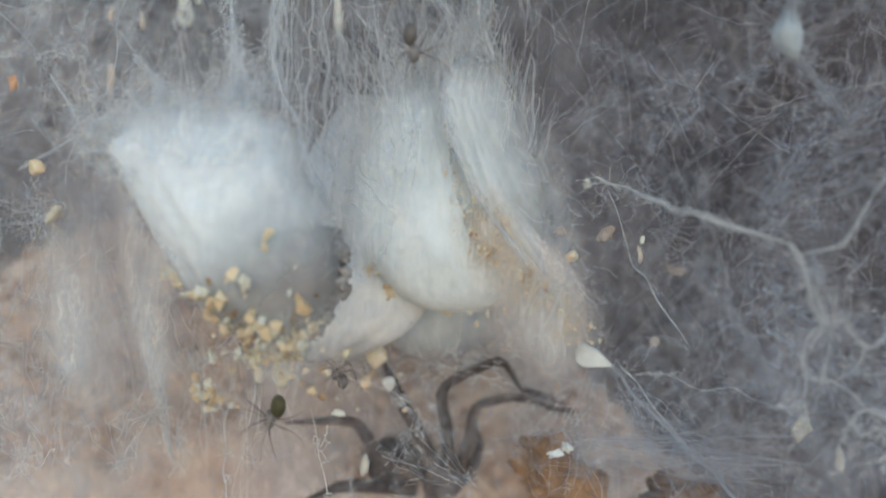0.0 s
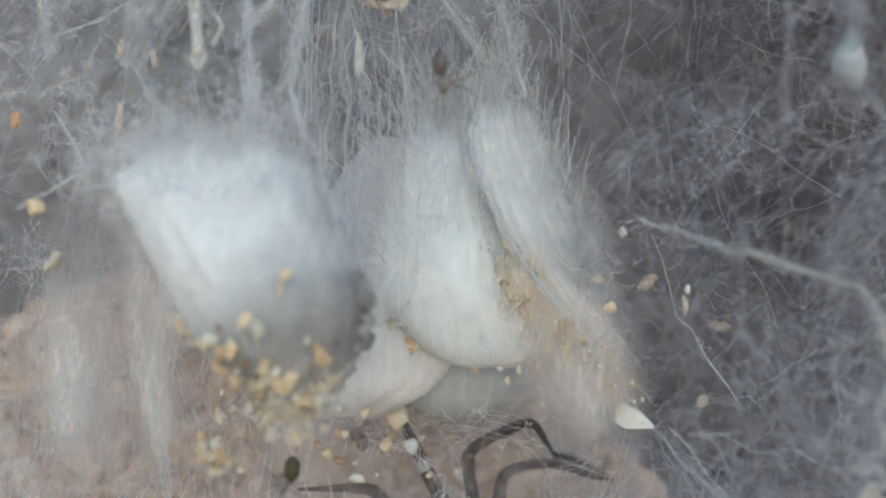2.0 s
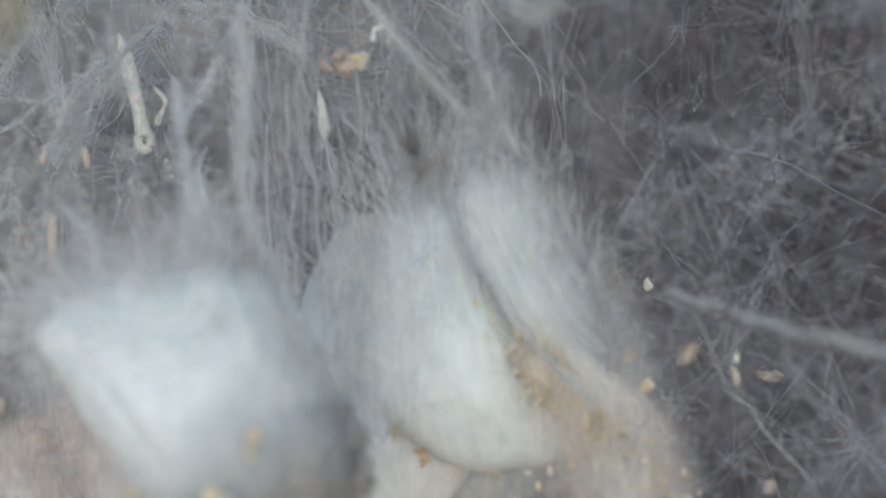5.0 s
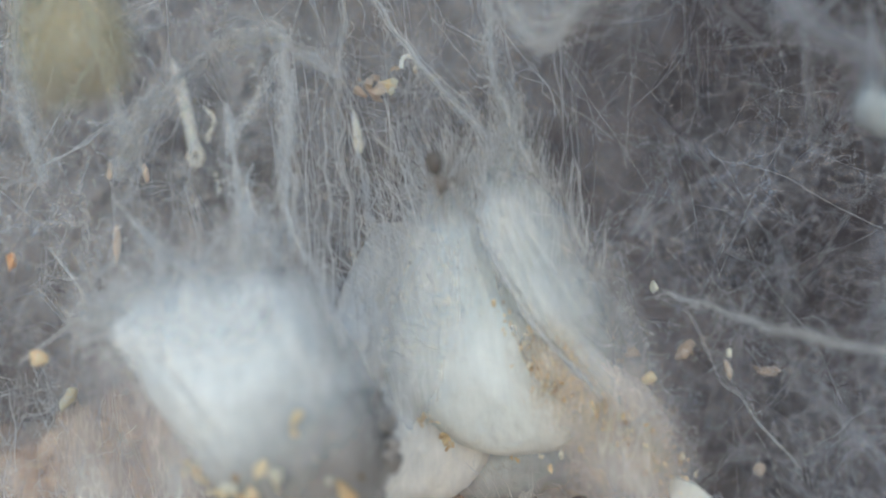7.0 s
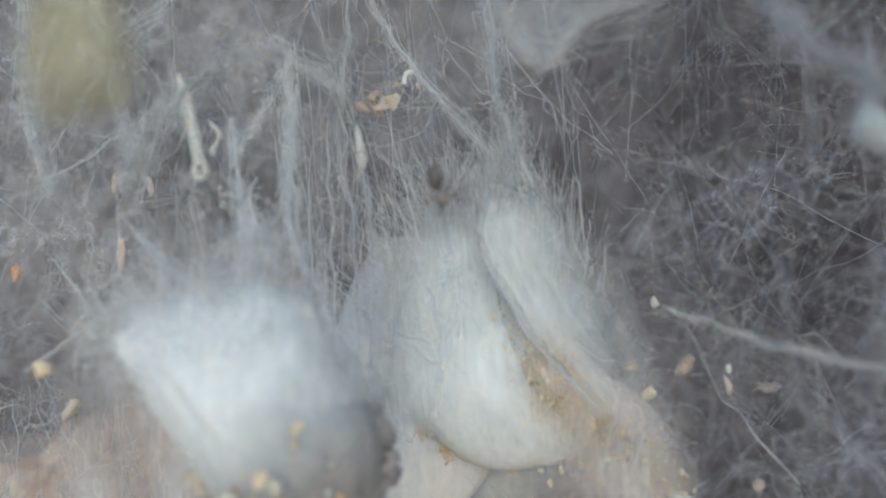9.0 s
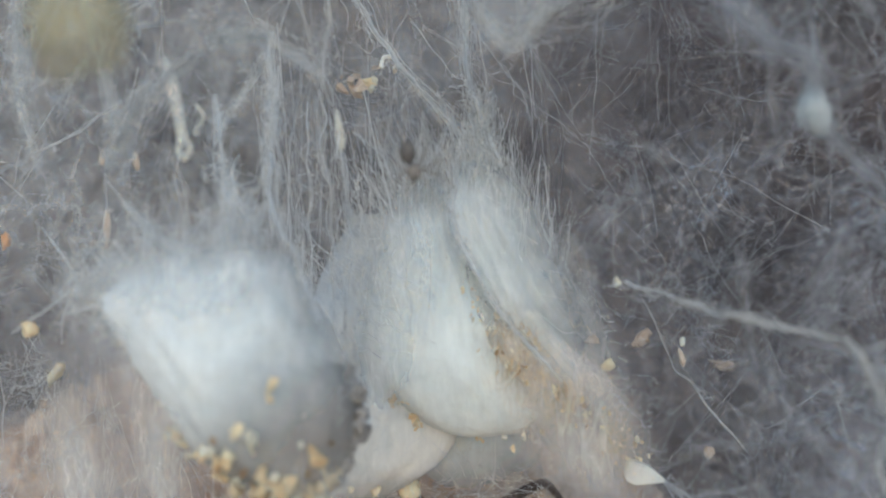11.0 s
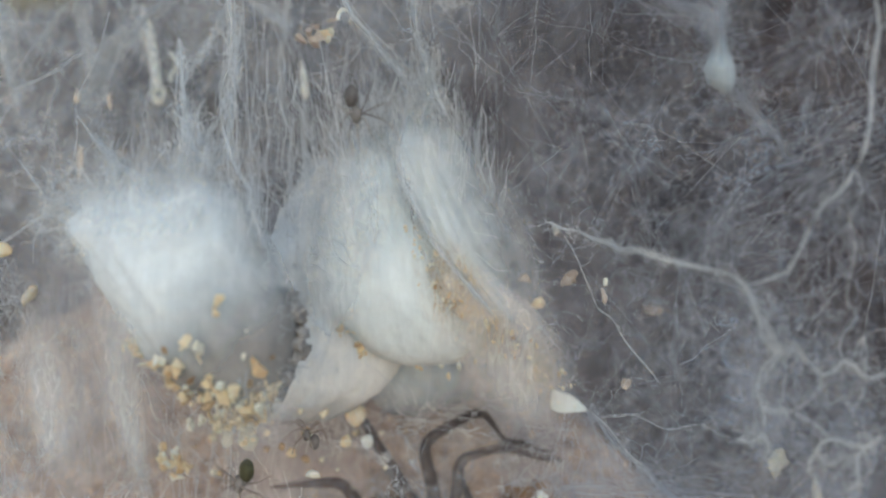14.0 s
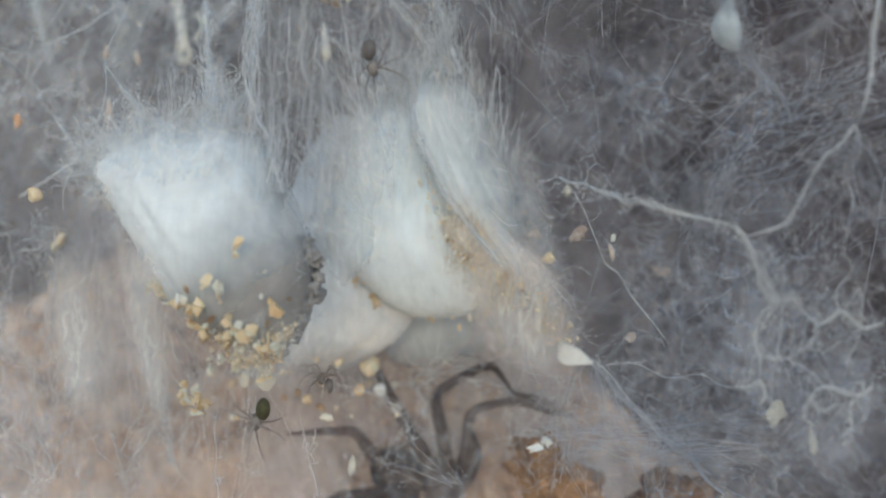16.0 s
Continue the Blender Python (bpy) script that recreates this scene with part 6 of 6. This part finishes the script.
scrap("rust_clod", "rust-brown clod of soil under the web", "soil clod", (0.805, 0.450, -1.687), 0.27, RUST, 68, (1.1, 0.7, 0.75), (0, 20, 0), 0.8, 5)
scrap("rust_clod", "dark brown clod of soil under the web", "soil clod", (1.419, 0.500, -1.739), 0.20, RUST, 69, (1.2, 0.7, 0.6), (0, 0, 0), 0.8, 5)
scrap("scale_flake", "pale translucent six-sided flake under the sac", "flake", (-0.625, -0.420, -0.980), 0.064, FLAKE, 70, (0.72, 0.14, 1.0), (0, 6, 0), 0.12)
scrap("scale_flake", "small pale translucent flake under the sac", "flake", (-0.718, -0.420, -0.989), 0.046, FLAKE, 71, (0.62, 0.16, 1.0), (0, 6, 0), 0.15)

# crumbs clotted under the nearest sac
clot = tagged(new("grain_clot"), "clot of pale ochre sand grains under the sac", "sand grains")
trail(clot, [(-0.966, -0.550, -1.033), (-0.921, -0.550, -1.057), (-0.883, -0.550, -1.094)], 26, 0.022, (0.010, 0.024), g, [LUMPS, LUMPS, LUMPS, PALES], 0.03)
for u in range(34):
    p = (g.uniform(-1.2, 0.1), g.uniform(0.2, 0.9), g.uniform(-1.35, -0.95))
    scrap("sand_grain", GR, "sand grain", p, g.uniform(0.010, 0.030), g.choice((GRAIN, HUSK, GRAIN_DARK)), 100 + u)



# ---- limbs and spiders ----
def limb(name, points, radii, mat, parent, label="", k=40, sides=10):
    path = spline(points, k)
    rad = np.interp(np.linspace(0, 1, k), np.linspace(0, 1, len(radii)), radii)
    return child(name, tube_mesh(name, path[None], rad[None], mat, sides), parent, None, label)


def ball(name, p, size, mat, parent, stretch=(1, 1, 1), tilt=(0, 0, 0), label="", seed=1):
    bm = bmesh.new()
    bmesh.ops.create_icosphere(bm, subdivisions=4, radius=1)
    for v in bm.verts:
        v.co *= 1 + 0.06 * noise.noise(v.co * 2.2 + Vector((seed, 0, 0)))
        v.co = Vector((v.co.x * stretch[0], v.co.y * stretch[1], v.co.z * stretch[2])) * size * CM
    ob = part(name, bm, mat, parent, label)
    ob.matrix_basis = pose(p[0] * CM, p[1] * CM, p[2] * CM, *tilt)
    return ob


def hairs(paths_of, n, length, g, parent, r=0.0007, mat=None):
    """Short stiff hairs along given lines."""
    base = np.concatenate([spline(p, n) for p in paths_of])
    way = g.normal(0, 1, base.shape)
    way /= np.linalg.norm(way, axis=1, keepdims=True)
    path = wander(g, base, base + way * g.uniform(*length, (len(base), 1)), 4, np.full(len(base), 0.004))
    tagged(child("hair", tube_mesh("hair", path, thin(g, path, r), mat or LEG), parent), kind="stuff")


spider = tagged(new("spider"), "large dark brown spider crouching among silk below the sacs", "spider")
ball("abdomen", (-0.107, 0.950, -1.774), 0.17, LEG, spider, (1.05, 0.9, 0.9), (0, 20, 0), "round dusty dark abdomen", 3)
ball("head", (0.166, 0.800, -1.804), 0.13, LEG, spider, (0.9, 1.0, 0.9), (0, 0, 0), "brown head and breast", 4)
LEGS_FRONT = [
    ([(0.137, 0.750, -1.723), (0.026, 0.650, -1.522), (-0.091, 0.600, -1.315), (-0.169, 0.580, -1.168), (-0.218, 0.580, -1.080)], (0.030, 0.034, 0.030, 0.022, 0.018)),
    ([(0.200, 0.750, -1.703), (0.164, 0.650, -1.465), (0.124, 0.600, -1.263), (0.173, 0.580, -1.177), (0.321, 0.560, -1.084), (0.429, 0.560, -1.046), (0.497, 0.600, -1.112), (0.576, 0.660, -1.232)], (0.034, 0.032, 0.028, 0.024, 0.022, 0.020, 0.014, 0.010)),
    ([(0.269, 0.800, -1.730), (0.304, 0.720, -1.507), (0.322, 0.680, -1.349), (0.437, 0.660, -1.283), (0.594, 0.660, -1.266), (0.776, 0.680, -1.320), (0.909, 0.700, -1.339)], (0.032, 0.030, 0.026, 0.022, 0.020, 0.013, 0.008)),
    ([(0.579, 0.700, -1.225), (0.696, 0.720, -1.254), (0.862, 0.720, -1.315)], (0.012, 0.012, 0.006)),
]
LEGS_REAR = [
    ([(0.029, 0.850, -1.812), (-0.214, 0.750, -1.647), (-0.335, 0.680, -1.479), (-0.468, 0.660, -1.460), (-0.728, 0.620, -1.476)], (0.032, 0.034, 0.026, 0.020, 0.012)),
    ([(0.019, 0.900, -1.906), (-0.260, 0.800, -1.864), (-0.419, 0.750, -1.864), (-0.601, 0.700, -1.934)], (0.032, 0.032, 0.028, 0.016)),
    ([(0.229, 0.800, -1.866), (0.334, 0.800, -1.726), (0.373, 0.800, -1.591), (0.322, 0.780, -1.440)], (0.030, 0.028, 0.022, 0.014)),
    ([(0.134, 0.800, -1.906), (-0.082, 0.800, -2.087), (-0.338, 0.750, -2.117)], (0.030, 0.028, 0.016)),
]
LEGS = LEGS_FRONT + LEGS_REAR
for pts, rad in LEGS:
    leg = limb("leg", pts[:-1], [r * 1.2 for r in rad[:-1]], LEG, spider)
    limb("foot", [pts[-2], [(a + b) / 2 for a, b in zip(pts[-2], pts[-1])], pts[-1]], [rad[-2] * 1.25, rad[-1] * 1.2, rad[-1] * 0.6], LEG, leg)
limb("leg_band", [(-0.112, 0.575, -1.273), (-0.084, 0.575, -1.318)], (0.042, 0.042), TUFT, spider, "whitish silk-dusted band", 6)
hairs([[(-0.310, 0.900, -1.697), (-0.118, 0.850, -1.570), (0.101, 0.850, -1.656), (0.219, 0.700, -1.768)]], 300, (0.05, 0.12), rng_of(10), spider)
hairs([p for p, _ in LEGS], 120, (0.03, 0.06), rng_of(9), spider)


def spiderling(label, abdomen, head, size, legs, mat, back, thick=0.007):
    s = tagged(new("spiderling"), label, "spiderling", "young spiders in the web")
    ball("abdomen", abdomen, size, back, s, (0.85, 0.9, 1.3), seed=2)
    ball("head", head, size * 0.72, mat, s, (0.95, 0.9, 1.45), seed=5)
    for pts in legs:
        limb("leg", [head] + pts, (thick * 1.2, thick, thick * 0.7, thick * 0.35), PALE_LEG, s, k=24, sides=6)
    return s


spiderling("small dark young spider on threads above the sacs", (-0.160, -0.550, 0.512), (-0.139, -0.550, 0.434), 0.037, [
    [(-0.097, -0.580, 0.406), (-0.056, -0.600, 0.324), (0.036, -0.600, 0.245)], [(-0.088, -0.580, 0.447), (-0.033, -0.600, 0.469), (0.020, -0.600, 0.481)],
    [(-0.095, -0.500, 0.441), (-0.016, -0.500, 0.410), (0.039, -0.500, 0.348)], [(-0.156, -0.580, 0.387), (-0.165, -0.580, 0.326), (-0.145, -0.580, 0.253)],
    [(-0.171, -0.580, 0.447), (-0.197, -0.600, 0.456), (-0.227, -0.600, 0.480)], [(-0.139, -0.500, 0.384), (-0.134, -0.500, 0.323), (-0.126, -0.500, 0.278)],
    [(-0.179, -0.500, 0.441), (-0.209, -0.500, 0.396), (-0.219, -0.500, 0.335)], [(-0.115, -0.500, 0.471), (-0.086, -0.500, 0.545), (-0.066, -0.500, 0.594)]], SPIDERLING, SPIDERLING, 0.0042)
spiderling("young spider with an olive abdomen under the sac", (-0.629, -0.450, -1.119), (-0.664, -0.450, -1.178), 0.039, [
    [(-0.708, -0.500, -1.149), (-0.771, -0.500, -1.130), (-0.847, -0.500, -1.146)], [(-0.696, -0.500, -1.179), (-0.746, -0.500, -1.210), (-0.796, -0.500, -1.256)],
    [(-0.668, -0.500, -1.216), (-0.683, -0.500, -1.280), (-0.688, -0.500, -1.381)], [(-0.668, -0.400, -1.250), (-0.655, -0.400, -1.307), (-0.624, -0.400, -1.384)],
    [(-0.719, -0.400, -1.153), (-0.771, -0.400, -1.115), (-0.797, -0.400, -1.076)], [(-0.640, -0.400, -1.190), (-0.583, -0.400, -1.182), (-0.526, -0.400, -1.150)],
    [(-0.620, -0.500, -1.191), (-0.557, -0.500, -1.215), (-0.507, -0.500, -1.252)], [(-0.678, -0.500, -1.128), (-0.696, -0.500, -1.078), (-0.709, -0.500, -1.028)]], SPIDERLING, OLIVE, 0.004)
spiderling("tiny grey young spider on the cream sac", (-0.375, -0.140, -1.058), (-0.408, -0.170, -1.019), 0.028, [
    [(-0.444, -0.200, -0.960), (-0.485, -0.200, -0.950), (-0.525, -0.200, -0.961)], [(-0.436, -0.200, -0.987), (-0.479, -0.200, -1.003), (-0.516, -0.200, -1.050)],
    [(-0.417, -0.200, -0.960), (-0.444, -0.200, -0.944), (-0.490, -0.200, -0.971)], [(-0.364, -0.200, -0.967), (-0.337, -0.200, -0.964), (-0.312, -0.200, -1.034)],
    [(-0.350, -0.200, -0.994), (-0.318, -0.200, -1.002), (-0.301, -0.200, -1.074)], [(-0.377, -0.200, -0.981), (-0.356, -0.200, -0.948), (-0.329, -0.200, -0.996)],
    [(-0.431, -0.200, -1.030), (-0.457, -0.200, -1.057), (-0.471, -0.200, -1.103)], [(-0.382, -0.200, -1.048), (-0.371, -0.200, -1.088), (-0.350, -0.200, -1.128)]], SPIDERLING, SPIDERLING, 0.004)


# ---- ringed husks high in the web ----
def ringed_husk(label, top, mid, end, wide):
    h = tagged(new("ringed_husk"), label, "insect husk", "ringed husks in the web")
    limb("blade", [top, mid, end], (0.006, wide, wide * 0.9, wide * 0.8, wide), HUSK_WHITE, h, k=24)
    c = Vector(end)
    ring = [(c.x + wide * 0.8 * math.cos(a), c.y, c.z - wide * 0.5 + wide * 1.2 * math.sin(a)) for a in [i * 2 * math.pi / 12 for i in range(13)]]
    limb("ring", ring, (wide * 0.55,) * 3, HUSK_WHITE, h, "pale ring end", 36, 8)
    return h


ringed_husk("long pale blade-like husk with a ringed end", (-1.650, 1.250, 1.337), (-1.591, 1.250, 1.072), (-1.549, 1.250, 0.809), 0.040)
slender = tagged(new("slender_husk"), "slender white husk with a blunt shiny end", "insect husk")
limb("blade", [(-0.631, 1.050, 0.966), (-0.616, 1.050, 0.840), (-0.608, 1.050, 0.729)], (0.005, 0.018, 0.022, 0.026, 0.030, 0.012), HUSK_WHITE, slender, k=24)
ringed_husk("short curled translucent husk", (-1.473, 1.200, 1.050), (-1.418, 1.200, 0.971), (-1.459, 1.200, 0.886), 0.014)
for p in ((-1.428, 1.200, 0.676), (-1.419, 1.200, 0.637), (-1.409, 1.200, 0.596)):
    scrap("husk_bead", "tiny pale bead of husk on a thread", "insect husk", p, 0.014, HUSK, 80)

# loose sand on the stone
g = random.Random(12)
sand_v, sand_f = [], []
tiny = [lump_mesh("tiny", 1.0, GRAIN, s, 0.3, 1) for s in (91, 92, 93)]
for _ in range(2200):
    c = Vector(ledge_shape(g.uniform(-0.9, 0.95), g.uniform(-0.1, 0.62)))
    me, s, o = g.choice(tiny), g.uniform(0.016, 0.065), len(sand_v)
    turn = Euler((g.uniform(0, 6), g.uniform(0, 6), 0)).to_matrix()
    sand_v += [turn @ v.co * s + c * CM for v in me.vertices]
    sand_f += [tuple(o + i for i in f.vertices) for f in me.polygons]
tagged(new("loose_sand", mesh_from("loose_sand", sand_v, sand_f, SAND, False)), "coarse orange-brown sand grains on the stone ledge", "sand", kind="stuff")

# specks of dust caught on the threads
g = random.Random(33)
dust_v, dust_f = [], []
for _ in range(420):
    c = Vector((g.uniform(-2.4, 2.4), g.uniform(-0.6, 0.7), g.uniform(-1.6, 1.5)))
    if -1.5 < c.x < 0.9 and -1.2 < c.z < 0.5:
        continue
    me, s, o = g.choice(tiny), g.uniform(0.15, 0.42) ** 2 * 0.028, len(dust_v)
    dust_v += [v.co * s * g.uniform(0.8, 1.2) + c * CM for v in me.vertices]
    dust_f += [tuple(o + i for i in f.vertices) for f in me.polygons]
tagged(new("dust_specks", mesh_from("dust_specks", dust_v, dust_f, TAN, False)), "pale specks of dust caught on silk threads", "dust", kind="stuff")


def motions():
    """Nothing in the nest stirs; the camera alone is carried."""


motions()
